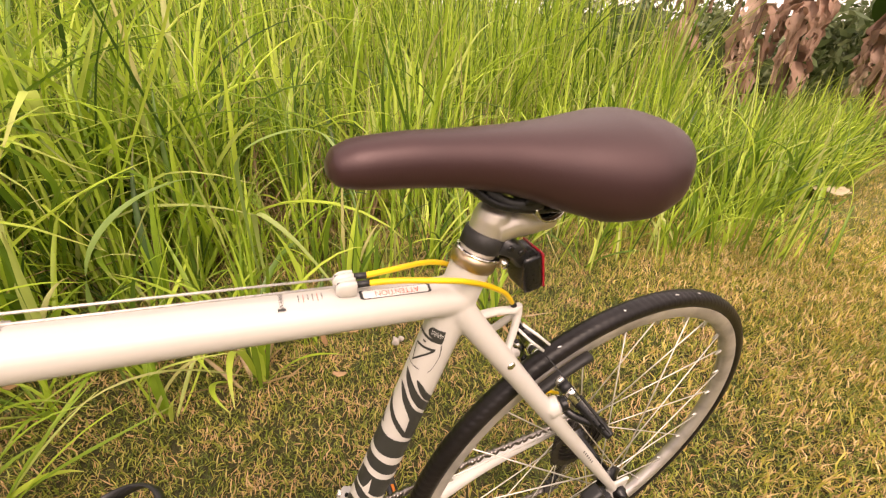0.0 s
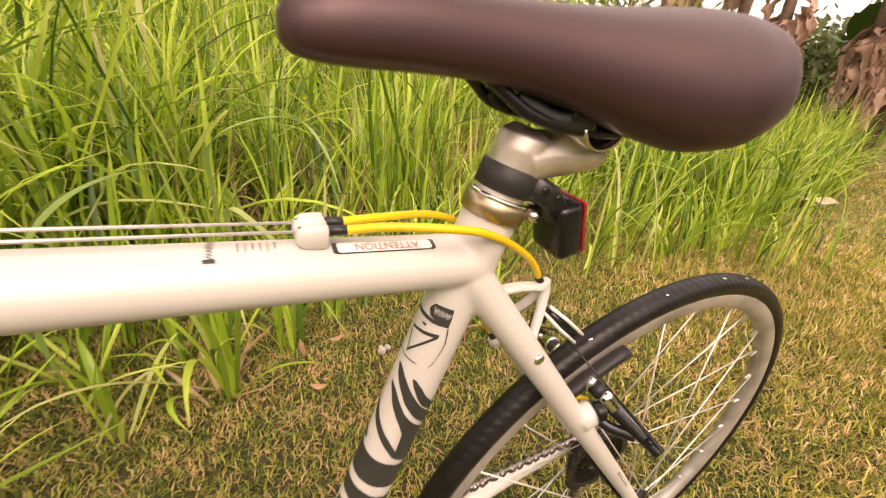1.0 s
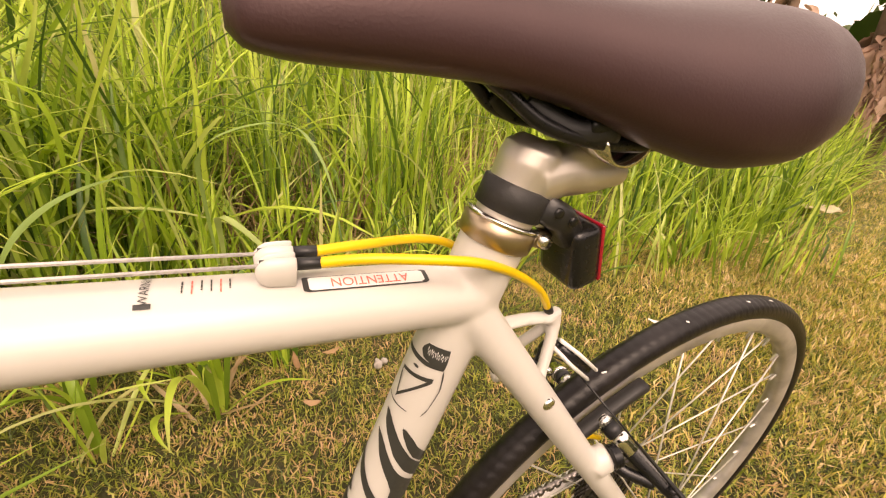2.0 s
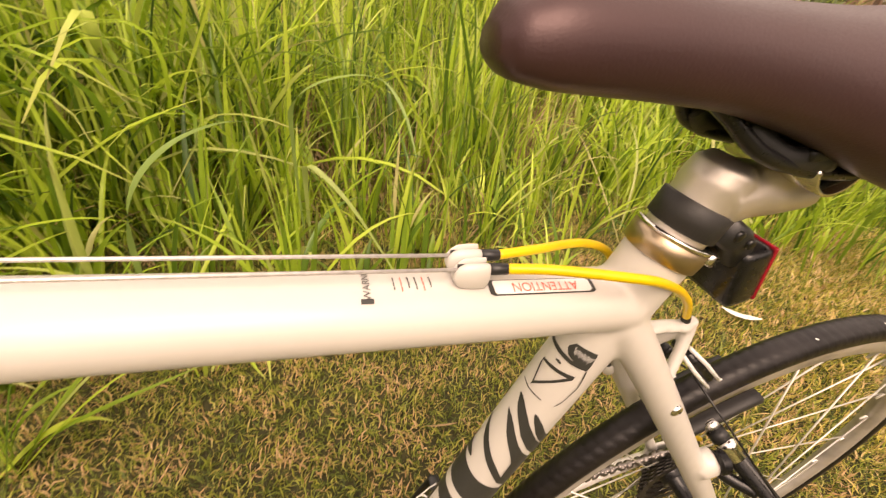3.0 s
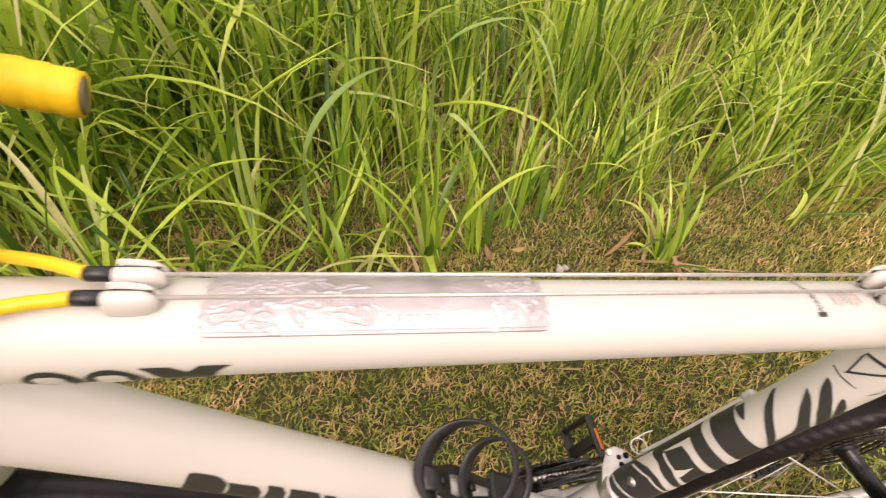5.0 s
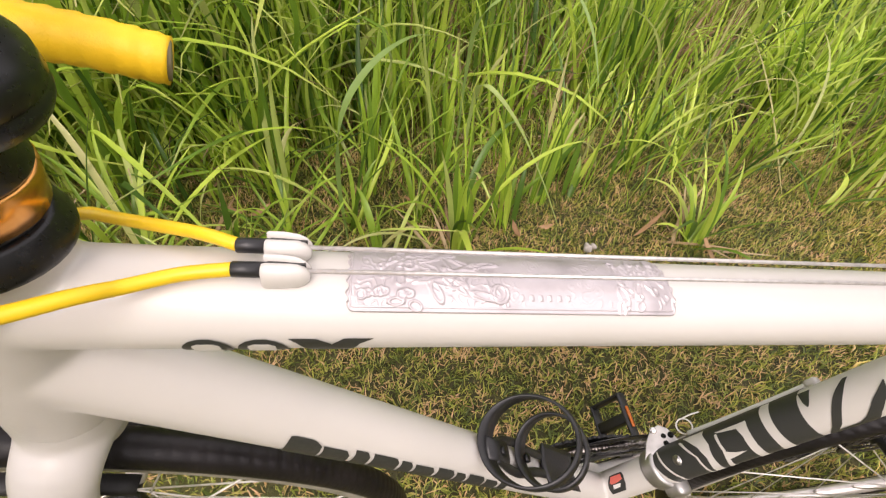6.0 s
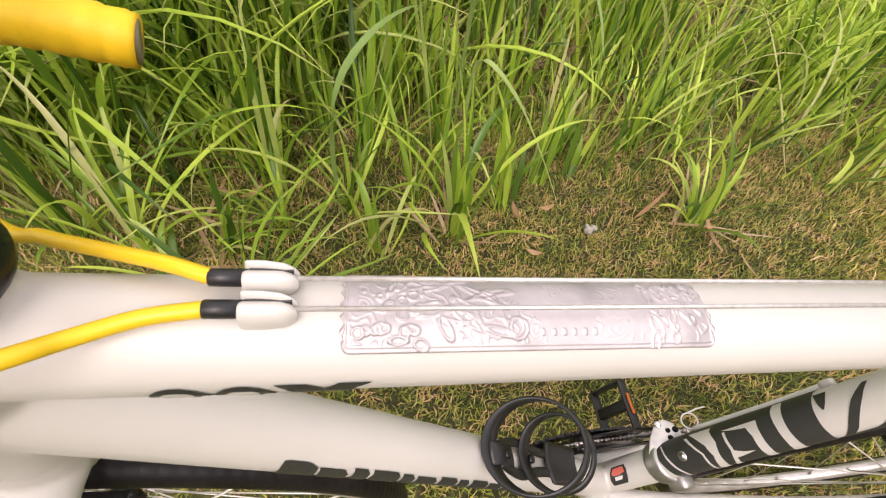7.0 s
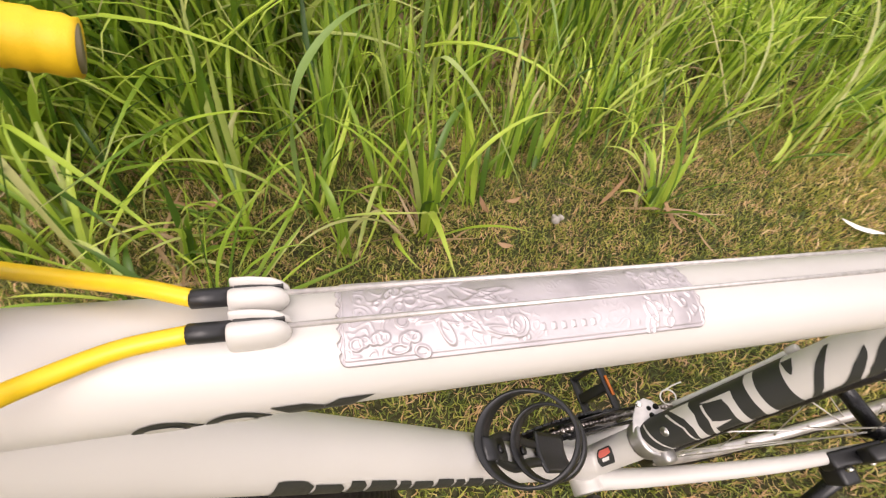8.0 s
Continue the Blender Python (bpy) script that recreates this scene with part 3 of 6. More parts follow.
def build_frame():
    bm = bmesh.new()
    lathe(bm, CRANK + Vector((0, -0.035, 0)), (0, 1, 0), [(0, 0.021), (0.07, 0.021)], 28)
    sweep(bm, [CRANK, BB + SEAT_D * 0.25, SEAT_TOP], [0.0188, 0.0188, 0.0188], 28)
    n = 10
    line = [TT_A.lerp(TT_B, i / (n - 1)) for i in range(n)]
    sweep(bm, line, [tt_radii(i / (n - 1)) for i in range(n)], 28)
    line = [DT_A.lerp(DT_B, i / (n - 1)) for i in range(n)]
    sweep(bm, line, [(0.0205 + 0.001 * i / (n - 1), 0.0205 + 0.005 * (i / (n - 1)) ** 2) for i in range(n)], 28)
    lathe(bm, HEAD_LOW, HEAD_TOP - HEAD_LOW, [(0, 0.0245), (0.02, 0.024), (0.06, 0.022), (0.11, 0.0225), (0.13, 0.0245)], 30)
    for s in (-1, 1):
        low = AXLE + Vector((-0.012, s * 0.064, 0.012))
        sweep(bm, glide([(-0.258, s * 0.008, 0.702), (-0.226, s * 0.021, 0.658), (-0.145, s * 0.042, 0.546), (-0.045, s * 0.058, 0.408), low]), taper(0.0142, 0.0070, 33), 18)
        sweep(bm, glide([(-0.411, s * 0.018, 0.252), (-0.31, s * 0.034, 0.260), (-0.14, s * 0.055, 0.286), low + Vector((0.004, 0, -0.018))]), taper(0.0145, 0.0085, 25), 18)
        block(bm, (0.045, 0.006, 0.05), Matrix.Translation(AXLE + Vector((-0.004, s * 0.064, 0.0))), 0.002)
        # brake boss
        lathe(bm, (-0.146, s * 0.044, 0.552), (0.75, s * 0.15, 0.5), [(0, 0.0118), (0.013, 0.0112), (0.0155, 0.0095)], 18)
    # cable hanger behind the seat tube
    sweep(bm, glide([(-0.238, 0, 0.677), (-0.210, 0, 0.6775), (-0.186, 0, 0.6735)]), [(0.0060, 0.0038)] * 17, 14)
    lathe(bm, (-0.1835, 0, 0.6800), (0.12, 0, -1), [(0, 0.0052), (0.012, 0.0052), (0.014, 0.004)], 16)
    for s in (-1, 1):
        sweep(bm, glide([(-0.1815, s * 0.001, 0.672), (-0.1875, s * 0.007, 0.6565), (-0.200, s * 0.0175, 0.634), (-0.206, s * 0.024, 0.622)]), 0.0046, 14)
    # stay bridge
    sweep(bm, [(-0.200, -0.028, 0.618), (-0.200, 0.028, 0.618)], 0.007, 12)
    ob = part("frame", bm, WHITE, bicycle, "glossy white welded aluminium frame")
    rm = ob.modifiers.new("weld", "REMESH")
    rm.mode, rm.voxel_size, rm.use_smooth_shade = "VOXEL", 0.0019, True
    sm = ob.modifiers.new("fillet", "SMOOTH")
    sm.factor, sm.iterations = 0.5, 10
    return ob


frame_part = build_frame()


def build_wheel(name, centre, front=False):
    bm = bmesh.new()
    # rim: box section ring
    prof = [(0.318, -0.0095), (0.318, 0.0095), (0.312, 0.0105), (0.298, 0.0095), (0.293, 0.004), (0.293, -0.004), (0.298, -0.0095), (0.312, -0.0105)]
    seg = 96
    rows = [[bm.verts.new((r * math.cos(a), y, r * math.sin(a))) for r, y in prof] for a in (2 * math.pi * i / seg for i in range(seg))]
    for i in range(seg):
        for k in range(len(prof)):
            bm.faces.new((rows[i][k], rows[i][(k + 1) % 8], rows[(i + 1) % seg][(k + 1) % 8], rows[(i + 1) % seg][k]))
    rim = part(name, bm, RIMM, bicycle, "silver alloy spoked wheel")
    rim.location = centre
    bm = bmesh.new()
    cuts, sub = 190, 22
    rows = []
    for i in range(cuts * 5):
        a = 2 * math.pi * i / (cuts * 5)
        row = []
        for k in range(sub):
            b = 2 * math.pi * k / sub
            away = abs((b + math.pi) % (2 * math.pi) - math.pi)
            cut = 0.0008 if (i + int(away * 4.5)) % 5 == 0 and 0.25 < away < 1.15 else 0.0
            cut += 0.0005 if away < 0.1 else 0.0
            r = 0.3225 + (0.0125 - cut) * math.cos(b)
            row.append(bm.verts.new((r * math.cos(a), (0.0135 - cut) * math.sin(b), r * math.sin(a))))
        rows.append(row)
    for i in range(len(rows)):
        p, q = rows[i], rows[(i + 1) % len(rows)]
        for k in range(sub):
            bm.faces.new((p[k], p[(k + 1) % sub], q[(k + 1) % sub], q[k]))
    part("tyre", bm, RUBBER, rim, "black road tyre with fine tread")
    bm = bmesh.new()
    half = 0.05 if front else 0.058
    lathe(bm, (0, -half, 0), (0, 1, 0), [(0, 0.009), (0.006, 0.012), (0.012, 0.024), (0.016, 0.024), (0.022, 0.012), (2 * half - 0.03, 0.012), (2 * half - 0.024, 0.024), (2 * half - 0.02, 0.024), (2 * half - 0.01, 0.011), (2 * half, 0.009)], 28)
    part("hub", bm, BLACKM, rim, "black hub")
    bm = bmesh.new()
    sweep(bm, [(0, 0, 0), (0, 0, 0.272)], 0.00105, 6)
    me = None
    count = 28
    for i in range(count):
        a = 2 * math.pi * (i + 0.5) / count
        s = -1 if i % 2 else 1
        lag = 0.42 * (1 if (i // 2) % 2 else -1)
        y = s * (half - 0.014)
        p = Vector((0.022 * math.cos(a + lag * 2.6), y, 0.022 * math.sin(a + lag * 2.6)))
        q = Vector((0.294 * math.cos(a), s * 0.002, 0.294 * math.sin(a)))
        if me is None:
            first = part("spoke", bm, STEEL, rim)
            me = first.data
            ob = first
        else:
            ob = new("spoke", me)
            ob.parent = rim
        d = q - p
        ob.matrix_local = Matrix.Translation(p) @ d.to_track_quat("Z", "Y").to_matrix().to_4x4() @ Matrix.Diagonal((1, 1, d.length / 0.272, 1))
    nip = None
    for i in range(count):
        a = 2 * math.pi * (i + 0.5) / count
        if nip is None:
            bm = bmesh.new()
            lathe(bm, (0, 0, 0), (0, 0, 1), [(0, 0.0016), (0.012, 0.0018), (0.013, 0.0024)], 8)
            ob = part("nipple", bm, STEEL, rim)
            nip = ob.data
        else:
            ob = new("nipple", nip)
            ob.parent = rim
        q = Vector((0.281 * math.cos(a), 0, 0.281 * math.sin(a)))
        ob.matrix_local = Matrix.Translation(q) @ q.to_track_quat("Z", "Y").to_matrix().to_4x4()
    return rim


rear_wheel = build_wheel("rear_wheel", AXLE)
build_wheel("front_wheel", FRONT, True)


def build_saddle():
    """Lofted across sections from the nose to the tail."""
    xs = np.array([-0.365, -0.360, -0.345, -0.31, -0.27, -0.23, -0.19, -0.15, -0.12, -0.095, -0.078, -0.068, -0.064])
    hw = np.array([0.008, 0.016, 0.021, 0.023, 0.026, 0.033, 0.047, 0.064, 0.072, 0.070, 0.058, 0.038, 0.012])
    zt = np.array([0.844, 0.852, 0.858, 0.861, 0.861, 0.862, 0.864, 0.868, 0.871, 0.871, 0.867, 0.861, 0.855])
    zb = np.array([0.834, 0.828, 0.825, 0.8235, 0.8205, 0.812, 0.797, 0.785, 0.787, 0.800, 0.820, 0.836, 0.846])
    fine = np.linspace(0, 1, 52)
    u = np.linspace(0, 1, len(xs))
    cols = [np.interp(fine, u, v) for v in (xs, hw, zt, zb)]
    bm = bmesh.new()
    rows = []
    for x, w, t, b in zip(*cols):
        row = []
        mid, up, down = b + (t - b) * 0.31, (t - b) * 0.69, (t - b) * 0.31
        for k in range(29):
            a = radians(-58 + 296 * k / 28)
            c, q = math.cos(a), math.sin(a)
            row.append(bm.verts.new((x, w * math.copysign(abs(c) ** 0.8, c), mid + (up * abs(q) ** 0.85 if q > 0 else -down * abs(q) ** 0.9))))
        for k in range(1, 6):
            f = k / 6
            hollow = min(1.0, max(0.0, (x + 0.315) / 0.05)) * min(1.0, f * 3, (1 - f) * 3)
            row.append(bm.verts.new((x, row[28].co.y * (1 - f) + row[0].co.y * f, row[0].co.z + (t - b) * (0.10 * hollow - 0.04 * (1 - hollow) * math.sin(f * 3.14)))))
        rows.append(row)
    m = len(rows[0])
    for a, b in zip(rows, rows[1:]):
        for k in range(m):
            bm.faces.new((a[k], a[(k + 1) % m], b[(k + 1) % m], b[k]))
    bm.faces.new(rows[0])
    bm.faces.new(rows[-1][::-1])
    bmesh.ops.smooth_vert(bm, verts=bm.verts, factor=0.5, use_axis_x=True, use_axis_y=True, use_axis_z=True)
    bmesh.ops.smooth_vert(bm, verts=bm.verts, factor=0.5, use_axis_x=True, use_axis_y=True, use_axis_z=True)
    return part("saddle", bm, LEATHER, bicycle, "padded dark brown leatherette saddle")


saddle = build_saddle()

# under the saddle: shell and rails
bm = bmesh.new()
sweep(bm, glide([(-0.315, 0, 0.838), (-0.27, 0, 0.835), (-0.21, 0, 0.824), (-0.15, 0, 0.816), (-0.11, 0, 0.826)]), [(0.010 + 0.034 * (i / 32) ** 1.4, 0.005) for i in range(33)], 18)
part("shell", bm, BLACKP, saddle, "black plastic underside")
for s in (-1, 1):
    bm = bmesh.new()
    sweep(bm, glide([(-0.280, s * 0.006, 0.832), (-0.262, s * 0.013, 0.821), (-0.240, s * 0.020, 0.807), (-0.20, s * 0.022, 0.799), (-0.16, s * 0.024, 0.800), (-0.105, s * 0.034, 0.814)]), 0.0036, 10)
    part("rail", bm, BLACKM, saddle, "black steel rail")
for s in (-1, 1):
    bm = bmesh.new()
    sweep(bm, glide([(-0.248, s * 0.013, 0.817), (-0.240, s * 0.017, 0.811), (-0.225, s * 0.021, 0.805), (-0.200, s * 0.024, 0.806)]), [(0.003, 0.006)] * 25, 10)
    part("bracket", bm, BLACKP, saddle)

# seatpost with its setback head
bm = bmesh.new()
lathe(bm, SEAT_TOP - SEAT_D * 0.03, SEAT_D, [(0, 0.0165), (0.060, 0.0165), (0.069, 0.0172), (0.077, 0.0160), (0.083, 0.010)], 30)
sweep(bm, glide([(-0.232, 0, 0.777), (-0.214, 0, 0.780), (-0.196, 0, 0.779), (-0.172, 0, 0.780)]), [(0.0190 - 0.003 * i / 24, 0.0178 - 0.007 * i / 24) for i in range(25)], 22)
seatpost = part("seatpost", bm, SATIN, bicycle, "polished silver seatpost with a setback head")
rm = seatpost.modifiers.new("weld", "REMESH")
rm.mode, rm.voxel_size, rm.use_smooth_shade = "VOXEL", 0.0011, True
sm = seatpost.modifiers.new("fillet", "SMOOTH")
sm.factor, sm.iterations = 0.5, 6
bm = bmesh.new()
rows = []
for i in range(15):
    a = math.pi * (1.02 + 0.96 * i / 14)
    rows.append([bm.verts.new((-0.190 + r * math.cos(a) * 1.15, y, 0.802 + r * math.sin(a))) for r, y in ((0.0125, -0.026), (0.0145, -0.026), (0.0145, 0.026), (0.0125, 0.026))])
for a, b in zip(rows, rows[1:]):
    for k in range(4):
        bm.faces.new((a[k], a[(k + 1) % 4], b[(k + 1) % 4], b[k]))
bm.faces.new(rows[0])
bm.faces.new(rows[-1])
part("rail_cradle", bm, POLISH, seatpost, "silver rail cradle")
bm = bmesh.new()
block(bm, (0.046, 0.052, 0.006), pose(-0.195, 0, 0.8065, 0, 4, 0), 0.002)
part("clamp_plate", bm, BLACKM, seatpost)
bm = bmesh.new()
lathe(bm, (-0.170, 0, 0.776), (0.2, 0, 1), [(0, 0.0035), (0.035, 0.0035)], 12)
part("clamp_bolt", bm, SILVER, seatpost)

# seat collar
bm = bmesh.new()
lathe(bm, SEAT_TOP - SEAT_D * 0.006, SEAT_D, [(0, 0.0192), (0.001, 0.0208), (0.007, 0.0212), (0.0125, 0.0208), (0.0135, 0.0188), (0.0142, 0.0160)], 36)
collar = part("seat_collar", bm, BRASS, bicycle, "shiny bronze seat clamp collar")
bm = bmesh.new()
block(bm, (0.020, 0.016, 0.012), Matrix.Translation(SEAT_TOP + SEAT_D * 0.001 + Vector((0.024, 0, -0.006))) @ pose(0, 0, 0, 0, 17, 0), 0.003)
part("clamp_ear", bm, BRASS, collar)
bm = bmesh.new()
lathe(bm, SEAT_TOP + SEAT_D * 0.0068, SEAT_D, [(0, 0.0200), (0.0006, 0.0214), (0.0022, 0.0212), (0.0026, 0.0190)], 36)
part("collar_lip", bm, POLISH, collar, "silver lip of the collar")
bm = bmesh.new()
lathe(bm, SEAT_TOP + Vector((0.027, -0.012, -0.006)), (0, 1, 0), [(0, 0.004), (0.024, 0.004)], 12)
part("clamp_bolt", bm, SILVER, collar)

# tail light on its strap
bm = bmesh.new()
lathe(bm, SEAT_TOP + SEAT_D * 0.0118, SEAT_D, [(0, 0.0170), (0.0008, 0.0188), (0.0155, 0.0188), (0.0163, 0.0170)], 36)
part("light_strap", bm, STRAP, bicycle, "black rubber strap round the seatpost")
LIGHT = pose(-0.1875, -0.002, 0.7290, 0, -14, 0)
bm = bmesh.new()
block(bm, (0.021, 0.034, 0.041), LIGHT, 0.005)
lamp = part("tail_light", bm, BLACKM, bicycle, "black plastic tail light with a red rim")
bm = bmesh.new()
block(bm, (0.0026, 0.0330, 0.0400), LIGHT @ pose(0.0108, 0, 0), 0.0012)
part("lens", bm, RED, lamp, "red lens")
bm = bmesh.new()
sweep(bm, [(-0.226, -0.007, 0.764), (-0.210, -0.008, 0.756), (-0.197, -0.006, 0.742)], [(0.011, 0.0085), (0.010, 0.0085), (0.009, 0.009)], 14, power=0.6)
part("light_bracket", bm, BLACKP, lamp)
for dx, dz in ((-0.219, 0.762), (-0.207, 0.756)):
    bm = bmesh.new()
    lathe(bm, (dx, -0.0195, dz), (0, 1, 0), [(0, 0.002), (0.0006, 0.0032), (0.004, 0.0032)], 12)
    part("screw", bm, BLACKM, lamp)

# ---- cables on the top tube ----
TT_AXIS = (TT_B - TT_A).normalized()
TT_UP = Vector((0, 1, 0)).cross(TT_AXIS)
TT_UP *= 1 if TT_UP.z > 0 else -1


def tt(x, a, lift=0.0):
    """A place on the top tube's skin at x, a degrees round from its top towards the camera's side (minus y)."""
    f = (x - TT_A.x) / (TT_B.x - TT_A.x)
    c = TT_A.lerp(TT_B, f)
    ra, rb = [r - 0.0002 + lift for r in tt_radii(f)]
    return c + Vector((0, -1, 0)) * ra * math.sin(radians(a)) + TT_UP * rb * math.cos(radians(a))


for s, name in ((-1, "near"), (1, "far")):
    ya, yf = s * 0.0056 + 0.0015, s * 0.0056 + 0.0013
    front = tt(-0.724, 0, 0.0045) + Vector((0, yf, 0))
    rear = tt(-0.352, 0, 0.0092) + Vector((0, ya, 0))
    bm = bmesh.new()
    sweep(bm, [front, front.lerp(rear, 0.5), rear], 0.0009, 8)
    part("brake_cable" if s < 0 else "gear_cable", bm, CABLE, bicycle, "thin bare steel cable")
    # stops: rounded slotted hoods
    for at, way, size in ((tt(-0.7165, 0, 0.003) + Vector((0.0016 - 0.0004 * s, yf, 0)), 1, 1.0), (tt(-0.3595, 0, 0.0062) + Vector((0, ya, 0)), -1, 1.22)):
        bm = bmesh.new()
        d = TT_AXIS * -way
        shell = ((-0.0078, 0.90, 0.93), (-0.0072, 1, 1), (-0.002, 1, 1), (0.0036, 0.93, 0.95), (0.0062, 0.74, 0.74), (0.0078, 0.46, 0.44), (0.0083, 0.2, 0.2))
        for off, wide_, high in ((-0.0014, 0.0036, 0.0058), (0.0034, 0.0016, 0.0060)):
            sweep(bm, [at + d * u + Vector((0, off * (1 - 0.4 * max(0, u) / 0.008), 0)) for u, _, _ in shell], [(wide_ * p, high * size * q) for _, p, q in shell], 16)
        stop = part("cable_stop", bm, WHITE, frame_part, "white slotted cable stop")
        # thin charcoal plate between the shells, standing in for the gap's shade
        bm = bmesh.new()
        block(bm, (0.0135, 0.0012, 0.0085 * size), Matrix.Translation(at + Vector((0, 0.0018, 0)) - TT_UP * 0.0004) @ pose(0, 0, 0, 0, 5.4, 0), 0.0004)
        part("slot_shade", bm, DECAL, stop, "dark plate for the shade in the cable slot")
    for at, way in ((tt(-0.7235, 0, 0.0045) + Vector((0.0016 - 0.0004 * s, yf, 0)), 1), (tt(-0.352, 0, 0.0092) + Vector((0, ya, 0)), -1)):
        bm = bmesh.new()
        d = TT_AXIS * way
        lathe(bm, at, d, [(0, 0.0029), (0.0105, 0.0029), (0.011, 0.0026)], 16)
        part("ferrule", bm, BLACKP, bicycle, "black ferrule")
    a = tt(-0.7335, 0, 0.0045) + Vector((0.0016 - 0.0004 * s, yf, 0))
    if s < 0:
        path = [a, (-0.7453, -0.0070, 0.7798), (-0.7591, -0.0140, 0.7830), (-0.7664, -0.0220, 0.7893), (-0.787, -0.036, 0.797), (-0.825, -0.058, 0.815), (-0.885, -0.085, 0.855), (-0.925, -0.14, 0.872), (-0.935, -0.19, 0.868)]
    else:
        path = [a, (-0.7451, 0.012, 0.7800), (-0.7690, 0.021, 0.7768), (-0.790, 0.029, 0.7742), (-0.815, 0.040, 0.773), (-0.88, 0.085, 0.808), (-0.93, 0.14, 0.866), (-0.935, 0.19, 0.868)]
    bm = bmesh.new()
    sweep(bm, glide(path), 0.0026, 12)
    part("cable_housing", bm, YELLOW, bicycle, "yellow plastic cable housing")
    b = tt(-0.342, 0, 0.0092) + Vector((0, ya, 0))
    if s < 0:
        path = [b, (-0.318, -0.012, 0.7470), (-0.2819, -0.0215, 0.7455), (-0.2607, -0.022, 0.7400), (-0.2334, -0.015, 0.7245), (-0.2063, -0.006, 0.7028), (-0.1895, 0, 0.6810)]
    else:
        path = [b, (-0.315, 0.011, 0.7425), (-0.278, 0.0225, 0.7355), (-0.252, 0.027, 0.724), (-0.240, 0.027, 0.705), (-0.232, 0.026, 0.670), (-0.219, 0.027, 0.634), (-0.203, 0.028, 0.607)]
    bm = bmesh.new()
    sweep(bm, glide(path), 0.0026, 12)
    part("cable_housing", bm, YELLOW, bicycle, "yellow plastic cable housing")
    bm = bmesh.new()
    end, before = Vector(path[-1]), Vector(path[-2])
    lathe(bm, end, end - before, [(-0.005, 0.0032), (0.006, 0.0032), (0.007, 0.002)], 14)
    part("ferrule", bm, BLACKP, bicycle, "black ferrule")
    if s > 0:
        bm = bmesh.new()
        lathe(bm, (-0.201, 0.028, 0.603), (0.45, 0, -1), [(0, 0.0045), (0.009, 0.005), (0.012, 0.003)], 14)
        part("cable_stop", bm, WHITE, frame_part, "white slotted cable stop")

# embossed plate on the top tube
SEED = np.random.default_rng(5)


def plate_height(u, v):
    """Relief of the tin plate: u along 0..1, v across -1..1."""
    h = 0.0
    du, dv = min(u, 1 - u) * 0.1385, (1 - abs(v)) * 0.016
    edge = min(du, dv)
    h += 0.5 * math.exp(-((edge - 0.0007) / 0.0004) ** 2) + 0.4 * math.exp(-((edge - 0.0022) / 0.00035) ** 2)
    # raised outlines: small loops at the ends, long folds beside them
    for cu, cv, ru, rv, turn in LOOPS:
        x, y = (u - cu) * 0.1385, (v - cv) * 0.016
        if abs(x) > 0.009 or abs(y) > 0.009:
            continue
        x, y = x * math.cos(turn) + y * math.sin(turn), y * math.cos(turn) - x * math.sin(turn)
        d = (math.hypot(x / ru, y / rv) - 1) * min(ru, rv)
        h = max(h, 0.85 * math.exp(-(d / 0.00036) ** 2), 0.18 if d < 0 else 0)
    # shallow contour lines fill the ground of the ornament
    p = Vector((u * 0.139, v * 0.016, 0.3)) * 190
    middle = 0.46 < u < 0.80
    if edge > 0.0028 and noise.noise(p * 0.35) > (0.02 if middle else -0.05):
        f = (noise.noise(p) * 2.6) % 1.0
        h = max(h, (0.24 if middle else 0.5) * math.exp(-((f - 0.5) / 0.10) ** 2))
    return min(h, 1.0)


LOOPS = [(SEED.uniform(0.03, 0.20), SEED.uniform(-0.85, 0.85), SEED.uniform(0.0010, 0.0030), SEED.uniform(0.0010, 0.0019), SEED.uniform(0, 3.14)) for _ in range(22)]
LOOPS += [(SEED.uniform(0.20, 0.40), SEED.uniform(-0.75, 0.75), SEED.uniform(0.0030, 0.0075), SEED.uniform(0.0009, 0.0016), SEED.normal(0.1, 0.35)) for _ in range(16)]
LOOPS += [(0.25, 0.52, 0.0040, 0.0016, 1.1), (0.43, 0.52, 0.0036, 0.0036, 0.2), (0.43, 0.50, 0.0022, 0.0028, 0.2), (0.82, 0.5, 0.0042, 0.0018, 1.2)]
LOOPS += [(SEED.uniform(0.81, 0.97), SEED.uniform(-0.85, 0.85), SEED.uniform(0.0012, 0.0036), SEED.uniform(0.0010, 0.0018), SEED.normal(1.3, 0.4)) for _ in range(22)]
bm = bmesh.new()
NU, NV = 400, 100
grid = []
for i in range(NU + 1):
    u = i / NU
    row = []
    for k in range(NV + 1):
        v = -1 + 2 * k / NV
        near_end = max(0, 1 - min(u, 1 - u) * 0.1385 / 0.0042)
        lobes = (0.0004 + 0.0013 * abs(math.sin(v * 9.0))) * max(0, 1 - min(i, NU - i) / 8)
        rounded = 1 - 0.24 * (1 - math.sqrt(1 - near_end ** 2))
        x = -0.6945 + 0.1385 * u + (lobes if i < NU / 2 else -lobes)
        # a short row of raised bars in the place of letters
        h = plate_height(u, v)
        if 0.49 < u < 0.66 and 0.53 < v < 0.66:
            h = max(h, 0.55 * (math.sin((u - 0.49) / 0.17 * 6 * 6.283) > 0.45))
        row.append(bm.verts.new(tt(x, 46 * v * rounded, 0.0008 + 0.0008 * h)))
    grid.append(row)
for a, b in zip(grid, grid[1:]):
    for k in range(NV):
        bm.faces.new((a[k], a[k + 1], b[k + 1], b[k]))
